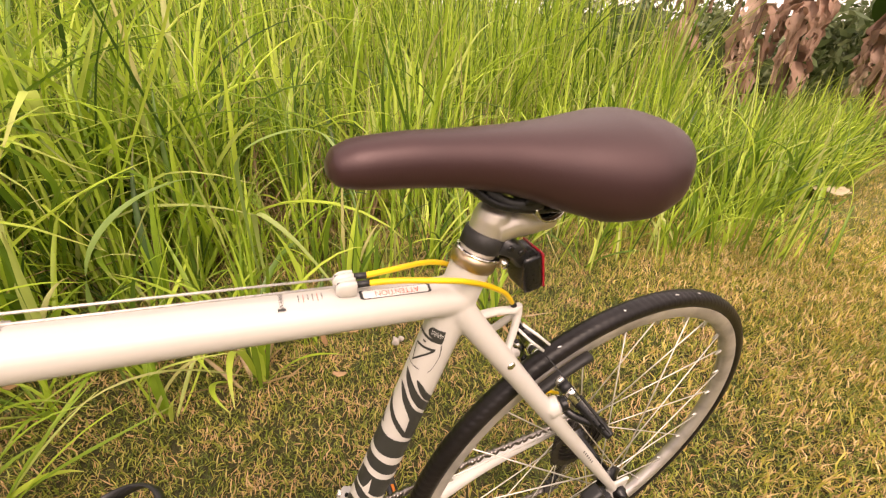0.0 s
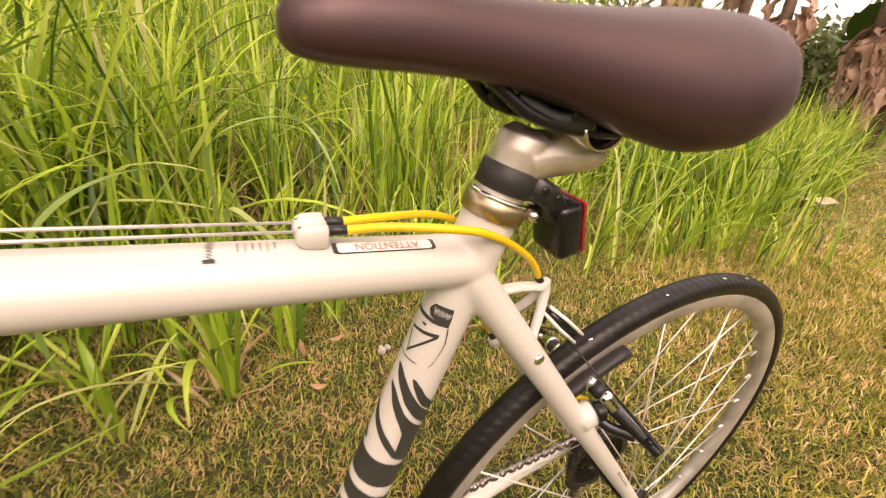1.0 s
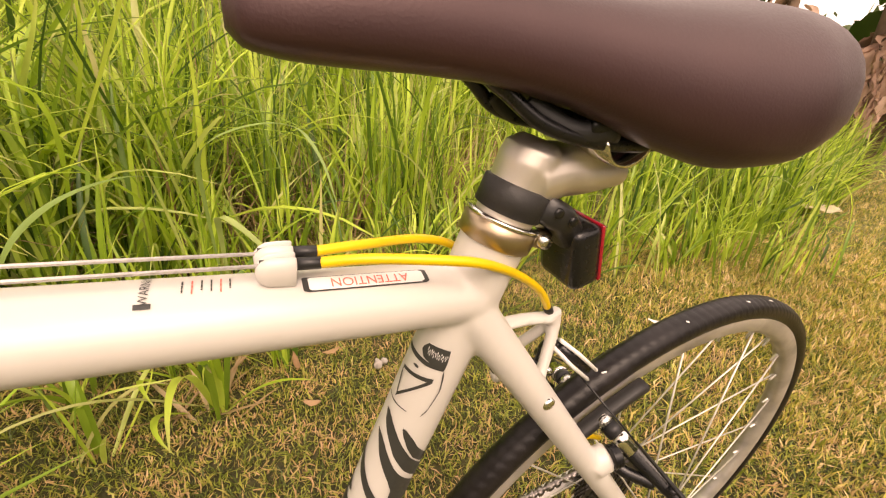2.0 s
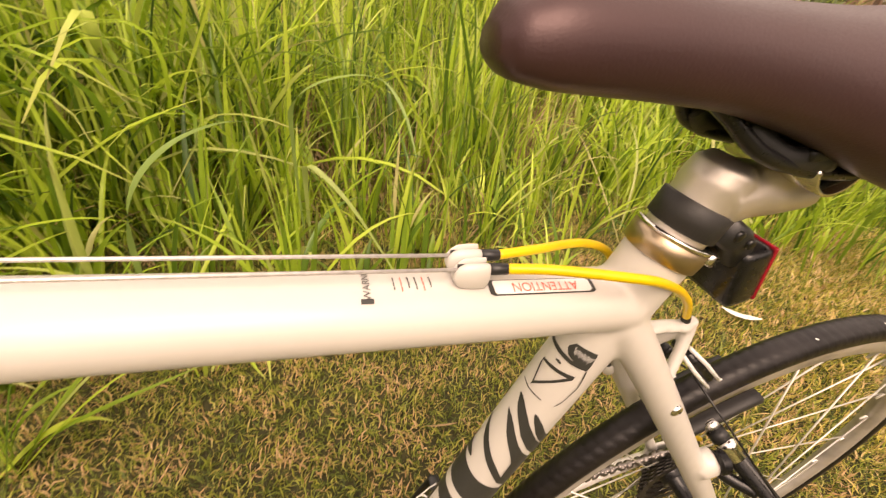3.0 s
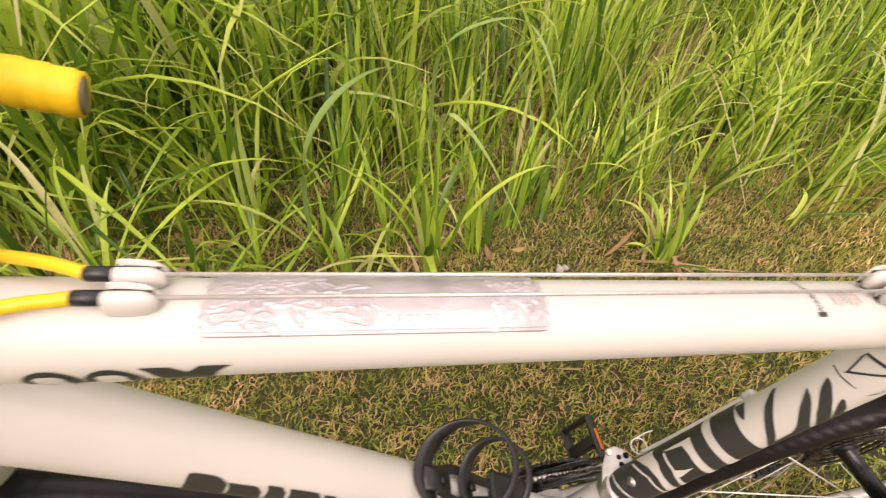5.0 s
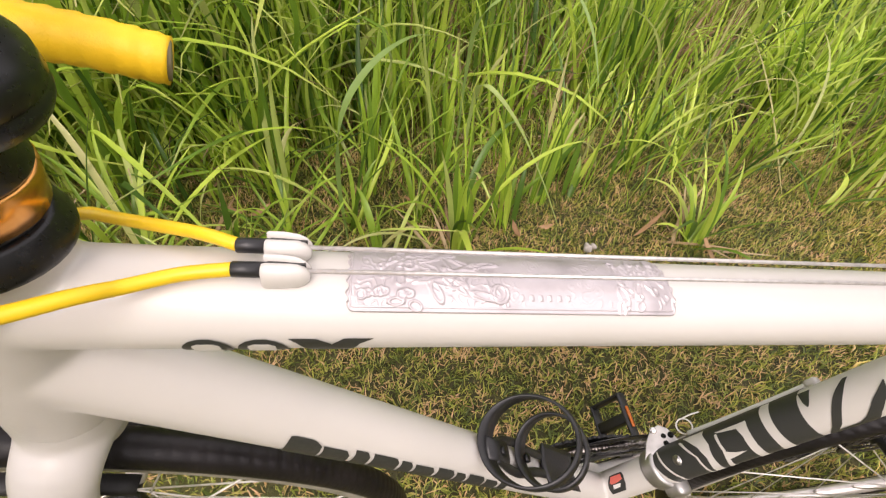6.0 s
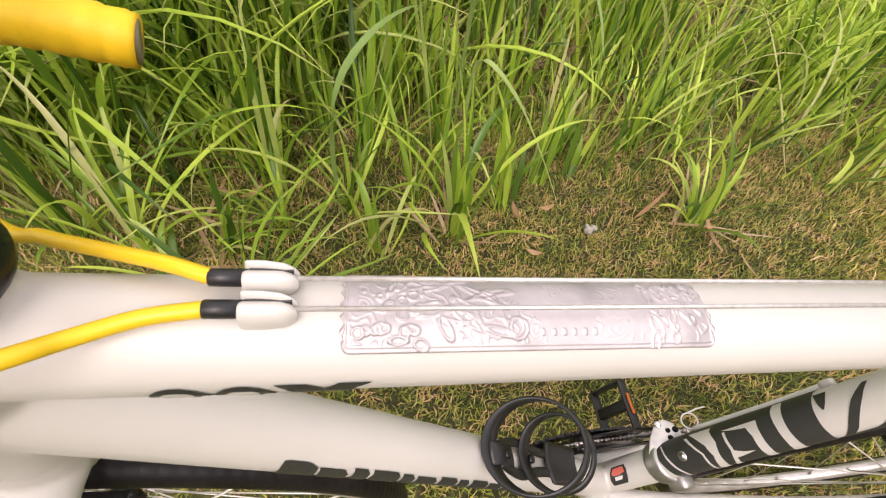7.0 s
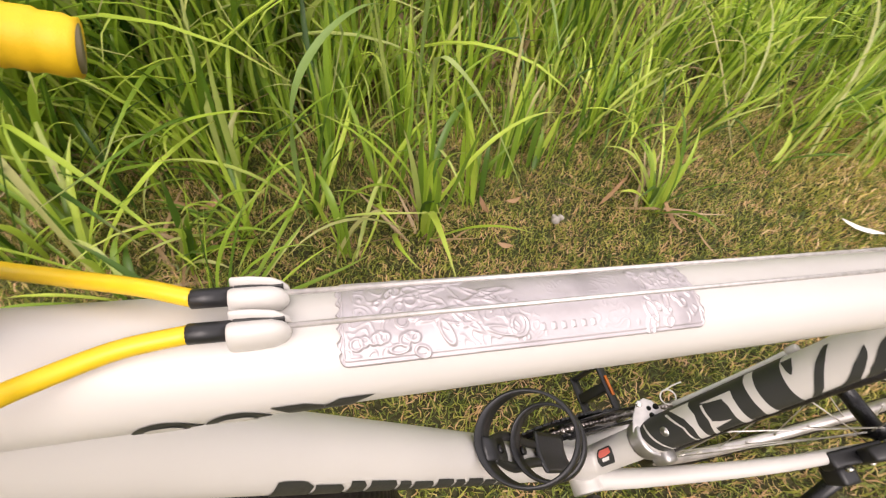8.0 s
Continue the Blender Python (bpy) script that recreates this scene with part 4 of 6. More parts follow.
rim_edge = [grid[i][0] for i in range(NU + 1)] + [grid[NU][k] for k in range(1, NV + 1)] + [grid[i][NV] for i in range(NU - 1, -1, -1)] + [grid[0][k] for k in range(NV - 1, 0, -1)]
low = [bm.verts.new(v.co - (v.co - Vector((v.co.x, 0, TT_A.lerp(TT_B, (v.co.x - TT_A.x) / (TT_B.x - TT_A.x)).z))).normalized() * 0.0012) for v in rim_edge]
for k in range(len(rim_edge)):
    bm.faces.new((rim_edge[k], rim_edge[(k + 1) % len(low)], low[(k + 1) % len(low)], low[k]))
part("embossed_plate", bm, PLATE, bicycle, "embossed tin plate wrapped over the top tube")


# ---- decals: thin skins on the tubes ----
SEAT_REAR = Vector((0.9467, 0, -0.3222))


def st(s, a, lift=0.0):
    """A place on the seat tube's skin, s metres up from the bottom bracket; a degrees from the near side towards the rear."""
    a = radians(a)
    return BB + SEAT_D * s + (Vector((0, -1, 0)) * math.cos(a) + SEAT_REAR * math.sin(a)) * (0.0187 + lift)


DT_D = (DT_B - DT_A).normalized()
DT_UP = Vector((-DT_D.z, 0, DT_D.x))
DT_UP *= 1 if DT_UP.z > 0 else -1


def dt(s, a, lift=0.0):
    """A place on the down tube's skin, s from 0 to 1; a degrees from its upper side towards the near side."""
    a = radians(a)
    return DT_A.lerp(DT_B, s) + Vector((0, -1, 0)) * math.sin(a) * (0.0205 + 0.001 * s + lift) + DT_UP * math.cos(a) * (0.0205 + 0.005 * s * s + lift)


def skin(rows, skin_of, lift=0.00045, steps=6):
    """A patch between two edges: rows of (round, low, high)."""
    bm = bmesh.new()
    fine = []
    for (a0, l0, h0), (a1, l1, h1) in zip(rows, rows[1:]):
        for k in range(steps):
            f = k / steps
            fine.append((a0 + (a1 - a0) * f, l0 + (l1 - l0) * f, h0 + (h1 - h0) * f))
    fine.append(rows[-1])
    last = None
    for a, lo, hi in fine:
        now = [bm.verts.new(skin_of(lo + (hi - lo) * k / 4, a, lift)) for k in range(5)]
        if last:
            for k in range(4):
                bm.faces.new((last[k], last[k + 1], now[k + 1], now[k]))
        last = now
    return bm


part("stripe", skin([(-175, .130, .306), (-127, .126, .302), (-95, .121, .300), (-57, .128, .298), (-9, .136, .297), (50, .132, .293)], st), DECAL, frame_part, "dark grey painted stripes with white cuts")
CUTS = [
    [(-130, .1325, .1345), (-83, .138, .141), (-27, .146, .149), (25, .147, .149)],
    [(-118, .121, .123), (-77, .126, .129), (-22, .132, .135), (25, .134, .136)],
    [(-128, .166, .170), (-71, .182, .1845), (-7, .180, .1825), (30, .178, .180)],
    [(-140, .172, .200), (-125, .178, .199), (-92, .190, .2035), (-60, .193, .200), (-10, .186, .1965), (35, .182, .193)],
    [(-110, .213, .216), (-64, .2135, .2165), (-4, .203, .2085), (35, .200, .206)],
    [(-58, .2145, .2170), (-50, .213, .2235), (-44, .212, .2345), (-36, .211, .216)],
    [(-116, .213, .250), (-110, .221, .250), (-104, .2385, .2498), (-80, .2412, .2494), (-36, .2386, .2475), (-4, .2376, .2457), (45, .235, .243)],
    [(-150, .267, .276), (-123, .265, .275), (-84, .265, .2737), (-44, .264, .2728), (-5, .261, .272), (45, .258, .269)],
]
for rows in CUTS:
    part("stripe_cut", skin(rows, st, 0.0008), WHITE, frame_part, "white gap between the stripes")
CRESCENTS = [
    [(-135, .303, .314), (-123, .304, .313), (-105, .305, .311), (-92, .3065, .308)],
    [(-128, .341, .345), (-95, .3285, .337), (-57, .3175, .3255), (-30, .310, .318), (-9, .3035, .3105), (45, .296, .304)],
    [(-91, .3645, .3655), (-75, .357, .3635), (-62, .350, .360), (-27, .3355, .347), (-13, .328, .343), (-9, .310, .342), (45, .303, .331)],
    [(-91, .381, .382), (-82, .3745, .3815), (-72, .370, .3795), (-50, .3615, .3725), (-38, .356, .368), (-5, .3457, .3575), (45, .335, .346)],
    [(-42, .3765, .378), (-35, .372, .3775), (-18, .364, .373), (0, .3575, .3665), (40, .349, .356)],
]
for rows in CRESCENTS:
    part("crescent", skin(rows, st), DECAL, frame_part, "dark grey painted crescent")
part("badge", skin([(-72, .431, .433), (-64, .4275, .437), (-45, .4258, .4378), (-24, .4257, .4385), (-20, .4257, .430)], st), DECAL, frame_part, "black brushed badge")
rows = [(-61 + 0.42 * k, .4322 + .0016 * math.sin(0.75 * k) + .0007 * math.sin(0.31 * k + 1)) for k in range(88)]
part("badge_script", skin([(a, lo, lo + .0009 + .0006 * abs(math.cos(0.75 * k))) for k, (a, lo) in enumerate(rows)], st, 0.0008, 1), PRINT, frame_part, "white scrawl across the badge")
EMBLEM = [
    [(-98, .408, .4125), (-91, .401, .405), (-84, .3925, .3965)],
    [(-86, .3922, .395), (-58, .4035, .4062), (-30, .4145, .418)],
    [(-98, .411, .413), (-65, .4125, .415), (-32, .4145, .4175)],
    [(-115, .425, .4275), (-82, .4238, .4268), (-53, .4233, .4262), (-21, .4245, .427)],
    [(-108, .3898, .3906), (-83, .3888, .3896), (-50, .3893, .3899)],
    [(-24, .390, .391), (-17, .3945, .3965), (-12, .405, .410), (-10.5, .410, .415)],
    [(-20, .4225, .4255), (-15, .416, .420), (-11, .408, .412)],
    [(-76, .4190, .4200), (-70, .4185, .4205), (-64, .4188, .4200)],
]
for rows in EMBLEM:
    part("emblem_line", skin(rows, st), DECAL, frame_part)
# sticker low on the seat tube
part("sticker", skin([(-110, .050, .072), (-95, .046, .075), (-70, .042, .073), (-48, .042, .067)], st), DECAL, frame_part, "small black and red sticker")
part("sticker_print", skin([(-104, .052, .070), (-86, .048, .071), (-80, .050, .060)], st, 0.0008), PINKRED, frame_part)
part("sticker_print", skin([(-76, .052, .066), (-64, .050, .062)], st, 0.0008), PRINT, frame_part)
for a, s0 in ((-60, .105), (-75, .022)):
    part("rivet", skin([(a - 6, s0, s0 + .0045), (a + 6, s0, s0 + .0045)], st), DECAL, frame_part)

# block shapes in place of the maker's lettering
for c, w in ((-0.7425, 0.0085), (-0.7235, 0.0088)):
    rows = [(82, c - 0.2 * w, c + 0.2 * w), (86, c - 0.6 * w, c + 0.6 * w), (92, c - 0.85 * w, c + 0.85 * w), (100, c - w, c + w), (128, c - w, c + w)]
    part("lettering", skin(rows, tt), DECAL, frame_part, "black block lettering shapes")
for c, w in ((-0.7425, 0.0085), (-0.7235, 0.0088)):
    part("lettering_gap", skin([(90, c - 0.3 * w, c + 0.3 * w), (94, c - 0.55 * w, c + 0.55 * w), (128, c - 0.6 * w, c + 0.6 * w)], tt, 0.0008), WHITE, frame_part)
part("lettering", skin([(81, -0.714, -0.704), (90, -0.711, -0.699), (128, -0.704, -0.694)], tt), DECAL, frame_part, "black block lettering shapes")
part("lettering", skin([(80, -0.694, -0.683), (90, -0.698, -0.688), (128, -0.7035, -0.6945)], tt), DECAL, frame_part, "black block lettering shapes")
s0 = 0.795
for k, (w, top) in enumerate(((0.034, 58), (0.030, 66), (0.017, 60), (0.036, 60), (0.016, 62), (0.032, 64), (0.030, 60), (0.018, 62), (0.034, 60), (0.028, 64), (0.016, 60))):
    rows = [(top, s0 - 0.75 * w, s0 - 0.008), (top + 2, s0 - 0.95 * w, s0 - 0.003)] if k == 0 else [(top, s0 - w, s0)]
    part("lettering", skin(rows + [(top + 10, s0 - w - 0.008, s0 - 0.004), (128, s0 - w - 0.022, s0 - 0.016)], dt), DECAL, frame_part, "black block lettering shapes")
    s0 -= w + 0.009

# warning stickers by the rear cable stop
part("sticker", skin([(4, -0.348, -0.290), (6, -0.349, -0.288), (27, -0.349, -0.288), (30, -0.347, -0.290)], tt, 0.0004), DECAL, frame_part, "black bordered red and white sticker")
part("sticker_print", skin([(6, -0.3455, -0.2925), (9, -0.3465, -0.2905), (25, -0.3465, -0.2905), (28, -0.3455, -0.2925)], tt, 0.0007), PRINT, frame_part)


def words(text, size, place, material, parent, name="writing"):
    """Flat letters, each corner carried onto a tube by place(right, up)."""
    cu = bpy.data.curves.new(name, "FONT")
    cu.body, cu.size, cu.align_x, cu.align_y = text, size, "CENTER", "CENTER"
    ob = new(name, cu)
    me = bpy.data.meshes.new_from_object(ob.evaluated_get(bpy.context.evaluated_depsgraph_get()))
    bpy.data.objects.remove(ob)
    bm = bmesh.new()
    bm.from_mesh(me)
    bpy.data.meshes.remove(me)
    bmesh.ops.subdivide_edges(bm, edges=bm.edges, cuts=2)
    bmesh.ops.triangulate(bm, faces=bm.faces)
    for v in bm.verts:
        v.co = place(v.co.x, v.co.y)
    return part(name, bm, material, parent, smooth=False)


words("ATTENTION", 0.0068, lambda r, u: tt(-0.3180 - r, 18 + u / 0.0195 * 57.3, 0.0012), PINKRED, frame_part)
words("WARNING", 0.0046, lambda r, u: tt(-0.4062 - u, -3 - r / 0.0195 * 57.3, 0.0006), DECAL, frame_part)
part("print", skin([(27, -0.4092, -0.4037), (34, -0.4092, -0.4037)], tt), DECAL, frame_part)
for k in range(6):
    x = -0.3945 + 0.0034 * k
    for j, (a0, a1) in enumerate(((-6, 2), (3, 10), (11, 16 + 3 * math.sin(k * 2.1)))):
        part("fine_print", skin([(a0, x, x + 0.0006), (a1, x, x + 0.0006)], tt), PINKRED if k in (1, 4) else DECAL, frame_part)

# ---- front derailleur on the seat tube ----
bm = bmesh.new()
lathe(bm, BB + SEAT_D * 0.1065, SEAT_D, [(0, 0.0188), (0.001, 0.0215), (0.004, 0.0225), (0.017, 0.0225), (0.020, 0.0215), (0.021, 0.0188)], 36)
fd = part("front_derailleur", bm, CAST, bicycle, "cast silver front derailleur clamped round the seat tube")
bm = bmesh.new()
block(bm, (0.020, 0.018, 0.024), Matrix.Translation(st(0.122, 20, 0.005)) @ pose(0, 0, 0, 0, 19, 0), 0.006)
part("clamp_lug", bm, CAST, fd)
FD_N = Vector((-0.53, -0.155, 0.834)).normalized()
bm = bmesh.new()
OUTLINE = [(-0.3879, 0.0076, 0.3827), (-0.3826, 0.0242, 0.3892), (-0.3747, 0.0375, 0.3967), (-0.3663, 0.0404, 0.4026), (-0.3592, 0.0351, 0.4061), (-0.3540, 0.0255, 0.4076), (-0.3519, 0.0168, 0.4074), (-0.3612, 0.0130, 0.4008), (-0.3704, 0.0098, 0.3943), (-0.3783, 0.0039, 0.3882)]
face = bm.faces.new([bm.verts.new(Vector(p) + FD_N * 0.003) for p in OUTLINE])
made = bmesh.ops.extrude_face_region(bm, geom=[face])
bmesh.ops.translate(bm, verts=[v for v in made["geom"] if isinstance(v, bmesh.types.BMVert)], vec=-FD_N * 0.008)
bmesh.ops.bevel(bm, geom=list(bm.edges), offset=0.0011, segments=2, affect="EDGES", profile=0.6)
part("body", bm, CAST, fd, "cast silver plate with three small bolts", smooth=False)
for at, r in (((-0.3644, 0.0279, 0.4015), 0.0027), ((-0.3575, 0.0276, 0.4054), 0.0034), ((-0.3639, 0.0201, 0.4003), 0.0030)):
    bm = bmesh.new()
    lathe(bm, Vector(at) + FD_N * 0.0025, FD_N, [(0, r), (0.0016, r), (0.0018, r * 0.8), (0.0010, r * 0.55), (0.0010, r * 0.1)], 14)
    part("bolt", bm, BLACKM, fd)
bm = bmesh.new()
lathe(bm, Vector((-0.3725, 0.0358, 0.3978)) + FD_N * 0.002, FD_N, [(0, 0.0042), (0.003, 0.0042), (0.004, 0.0034)], 18)
part("pivot", bm, SILVER, fd, "silver pivot")
bm = bmesh.new()
for y in (0.032, 0.048):
    sweep(bm, glide([(-0.440, y - 0.006, 0.318), (-0.410, y - 0.006, 0.340), (-0.375, y - 0.006, 0.350), (-0.335, y - 0.006, 0.348)]), [(0.0012, 0.011)] * 25, 8)
sweep(bm, [(-0.375, 0.024, 0.360), (-0.375, 0.044, 0.360)], 0.004, 8)
part("cage", bm, BLACKM, fd)
bm = bmesh.new()
ring(bm, (-0.3431, 0.0331, 0.4160), (-0.5, -0.25, 0.8), 0.0083, 0.0009, 30, 6)
sweep(bm, glide([(-0.3425, 0.0415, 0.4180), (-0.3341, 0.0435, 0.4240), (-0.3263, 0.0440, 0.4290)]), 0.0009, 6)
part("cable_tail", bm, PRINT, fd, "coiled white cable end")
bm = bmesh.new()
lathe(bm, st(0.159, -81, -0.001), st(0.159, -81, 1) - st(0.159, -81, 0), [(0, 0.0055), (0.0022, 0.005), (0.0024, 0.0030), (0.0012, 0.0026)], 18)
part("bottle_boss", bm, CAST, frame_part, "silver bottle cage bolt")

# white gear cable housing up the far side of the seat tube
bm = bmesh.new()
sweep(bm, glide([st(0.172, 176, 0.003), st(0.22, 174, 0.0022), st(0.27, 172, 0.0022), st(0.312, 170, 0.003)]), 0.0030, 12)
part("cable_housing", bm, PRINT, bicycle, "white gear cable housing")
bm = bmesh.new()
lathe(bm, st(0.306, 170, 0.0035), SEAT_D, [(0, 0.0034), (0.002, 0.0042), (0.009, 0.0042), (0.011, 0.003)], 16)
part("cable_stop", bm, WHITE, frame_part, "white cable stop")

# ---- bottle cage on the down tube ----
bm = bmesh.new()
sweep(bm, [dt(0.445, 0, 0.004), dt(0.498, 0, 0.004)], [(0.010, 0.0035)] * 2, 14, power=0.6)
bottle_cage = part("bottle_cage", bm, BLACKP, bicycle, "black plastic bottle cage on the down tube")
CAGE_Y = Vector((0, 1, 0))
for s0, r, lean, wide in ((0.498, 0.0355, 24, 0.016), (0.400, 0.0312, 7, 0.013)):
    bm = bmesh.new()
    mid = dt(s0, 0, 0.004) + DT_UP * r
    rows = []
    for i in range(60):
        a = 2 * math.pi * i / 60
        out = CAGE_Y * math.cos(a) + DT_UP * math.sin(a)
        slip = DT_D * (-math.tan(radians(lean)) * r * (1 + math.sin(a)))
        band = wide * (0.95 - 0.45 * math.sin(a)) * 0.5
        rows.append([bm.verts.new(mid + slip + out * (r + q) + DT_D * e) for q, e in ((0, -band), (0.0012, -band), (0.0028, -band * 0.75), (0.0028, band * 0.75), (0.0012, band), (0, band))])
    for i in range(60):
        p, q = rows[i], rows[(i + 1) % 60]
        for k in range(6):
            bm.faces.new((p[k], p[(k + 1) % 6], q[(k + 1) % 6], q[k]))
    part("hoop", bm, BLACKP, bottle_cage)
for s in (-1, 1):
    bm = bmesh.new()
    sweep(bm, glide([dt(0.475, s * 14, 0.005), dt(0.42, s * 30, 0.006), dt(0.355, s * 20, 0.005), dt(0.29, s * 18, 0.005)]), [(0.0045, 0.0028)] * 25, 10)
    part("arm", bm, BLACKP, bottle_cage)
bm = bmesh.new()
rows = []
for i in range(9):
    s0 = 0.215 + 0.0145 * i
    rows.append([bm.verts.new(dt(s0, -34 + 68 * k / 10, lift + 0.009 * (k / 5 - 1) ** 2)) for lift in (0.003, 0.006) for k in (range(11) if lift < 0.004 else range(10, -1, -1))])
for p, q in zip(rows, rows[1:]):
    for k in range(22):
        bm.faces.new((p[k], p[(k + 1) % 22], q[(k + 1) % 22], q[k]))
bm.faces.new(rows[0])
bm.faces.new(rows[-1])
part("cup", bm, BLACKP, bottle_cage)
for s0 in (0.39, 0.46):
    bm = bmesh.new()
    lathe(bm, dt(s0, 0, 0.006), DT_UP, [(0, 0.0042), (0.003, 0.0042), (0.0034, 0.002)], 12)
    part("bolt", bm, BLACKM, bottle_cage)

# ---- cranks, chainrings, chain, cassette ----
bm = bmesh.new()
lathe(bm, CRANK + Vector((0, 0.034, 0)), (0, 1, 0), [(0, 0.018), (0.012, 0.018), (0.03, 0.015)], 24)
crankset = part("crankset", bm, BLACKM, bicycle, "black crankset")


def toothed(r, teeth, y, thick=0.003, hole=0.6):
    bm = bmesh.new()
    n = teeth * 4
    rows = []
    for i in range(n):
        a = 2 * math.pi * i / n
        rr = r + (0.0035 if i % 4 in (1, 2) else 0)
        c, s = math.cos(a), math.sin(a)
        rows.append([bm.verts.new((q * c, yy, q * s)) for q, yy in ((rr, y), (rr, y + thick), (r * hole, y + thick), (r * hole, y))])
    for i in range(n):
        a, b = rows[i], rows[(i + 1) % n]
        for k in range(4):
            bm.faces.new((a[k], a[(k + 1) % 4], b[(k + 1) % 4], b[k]))
    return bm


for r, teeth, y in ((0.092, 46, 0.046), (0.070, 34, 0.038)):
    ob = part("chainring", toothed(r, teeth, y, hole=0.78), BLACKM, crankset, "black toothed chainring", smooth=False)
    ob.location = CRANK
bm = bmesh.new()
for k in range(5):
    a = 2 * math.pi * k / 5 + 0.3
    sweep(bm, [CRANK + Vector((0, 0.046, 0)), CRANK + Vector((0.072 * math.cos(a), 0.044, 0.072 * math.sin(a)))], [(0.006, 0.010), (0.004, 0.007)], 10)
part("spider", bm, BLACKM, crankset)
ARM = Vector((0.128, 0, -0.112))


def build_pedal(side, centre):
    bm = bmesh.new()
    sweep(bm, [centre + Vector((0, -side * 0.055, 0)), centre + Vector((0, side * 0.045, 0))], 0.008, 14)
    pedal = part("pedal", bm, BLACKP, crankset, "black platform pedal with orange reflectors")
    spin = Matrix.Translation(centre) @ Matrix.Rotation(radians(-66), 4, "Y")
    for dx in (-0.034, 0.034):
        bm = bmesh.new()
        block(bm, (0.0045, 0.088, 0.020), spin @ Matrix.Translation(Vector((dx, 0, 0))), 0.004)
        part("rail", bm, BLACKP, pedal)
        bm = bmesh.new()
        block(bm, (0.003, 0.036, 0.006), spin @ Matrix.Translation(Vector((dx * 1.12, 0, 0))), 0.001)
        part("reflector", bm, ORANGE, pedal, "orange reflector")
    for dy, thick in ((-0.040, 0.006), (0.0, 0.018), (0.040, 0.006)):
        bm = bmesh.new()
        block(bm, (0.066, thick, 0.018), spin @ Matrix.Translation(Vector((0, dy, 0))), 0.0028)
        part("crossbar", bm, BLACKP, pedal)
    return pedal


for side, y in ((1, 0.062), (-1, -0.056)):
    tip = CRANK + ARM * side + Vector((0, y + side * 0.006, 0))
    bm = bmesh.new()
    sweep(bm, [CRANK + Vector((0, y - side * 0.012, 0)), CRANK + ARM * side * 0.3 + Vector((0, y, 0)), tip], [(0.008, 0.016), (0.0065, 0.012), (0.007, 0.011)], 16)
    part("crank_arm", bm, BLACKM, crankset)
    build_pedal(side, tip + Vector((0, side * 0.055, 0)))

bm = bmesh.new()
lathe(bm, AXLE + Vector((0, 0.022, 0)), (0, 1, 0), [(0, 0.018), (0.034, 0.016), (0.04, 0.012)], 24)
cassette = part("cassette", bm, BLACKM, bicycle, "dark steel cassette of stacked sprockets")
for k in range(8):
    r = 0.058 - 0.0046 * k
    ob = part("sprocket", toothed(r, max(12, 28 - 2 * k), 0.022 + 0.0042 * k, 0.0018, 0.82), SPROCKET, cassette, smooth=False)
    ob.location = AXLE

# chain: outer and inner links along the upper and the lower run
bm = bmesh.new()
sweep(bm, [(-0.0055, 0, 0), (0.0055, 0, 0)], [(0.0036, 0.0036)] * 2, 8)
for x in (-0.0055, 0.0055):
    lathe(bm, (x, -0.0046, 0), (0, 1, 0), [(0, 0.0043), (0.0092, 0.0043)], 10)
link_me = part("link", bm, CHAINM, None)
bm = bmesh.new()
sweep(bm, [(-0.3, 0.040, 0.333), (-0.2, 0.0415, 0.339)], 0.0012, 6)
chain = part("chain", bm, CHAINM, bicycle, "oily dark bicycle chain")
top = [CRANK + Vector((0.074 * math.cos(a), 0.0385, 0.074 * math.sin(a))) for a in np.linspace(3.6, 1.72, 14)]
run = top + [Vector((-0.30, 0.040, 0.333)), Vector((-0.15, 0.042, 0.342))] + [AXLE + Vector((0.044 * math.cos(a), 0.044, 0.044 * math.sin(a))) for a in np.linspace(1.6, -0.9, 8)]
run += [Vector((0.0770, 0.044, 0.2350)), Vector((0.0520, 0.045, 0.1980)), Vector((0.0420, 0.045, 0.1430)), Vector((0.0020, 0.045, 0.1230)), Vector((-0.1780, 0.046, 0.1330))]
run += [CRANK + Vector((0.074 * math.cos(a), 0.0385, 0.074 * math.sin(a))) for a in np.linspace(-1.35, -2.4, 6)]
walked, gap, links = [], 0.0127, 0
for a, b in zip(run, run[1:]):
    walked += [a.lerp(b, k / 40) for k in range(40)]
last = walked[0]
for p, q in zip(walked, walked[1:]):
    if (p - last).length >= gap:
        ob = link_me if links == 0 else new("link", link_me.data)
        ob.parent = chain
        d = (p - last).normalized()
        ang = math.atan2(-d.z, d.x)
        ob.matrix_local = Matrix.Translation((p + last) / 2) @ Matrix.Rotation(ang, 4, "Y") @ Matrix.Diagonal((1, 1.0 if links % 2 else 0.72, 1, 1))
        last = p
        links += 1

# rear derailleur
bm = bmesh.new()
sweep(bm, glide([(0.0420, 0.060, 0.2830), (0.0620, 0.066, 0.2580), (0.0680, 0.060, 0.2350)]), [(0.008, 0.012)] * 17, 12)
rd = part("rear_derailleur", bm, SILVER, bicycle, "silver rear derailleur with a long cage")
bm = bmesh.new()
sweep(bm, [(0.0700, 0.052, 0.2280), (0.0340, 0.052, 0.1380)], [(0.0015, 0.010)] * 2, 10)
sweep(bm, [(0.0700, 0.038, 0.2280), (0.0340, 0.038, 0.1380)], [(0.0015, 0.010)] * 2, 10)
part("cage", bm, SILVER, rd)
for p in ((0.0700, 0.040, 0.2280), (0.0340, 0.040, 0.1380)):
    ob = part("pulley", toothed(0.020, 11, 0.0, 0.008, 0.3), BLACKP, rd, smooth=False)
    ob.location = p

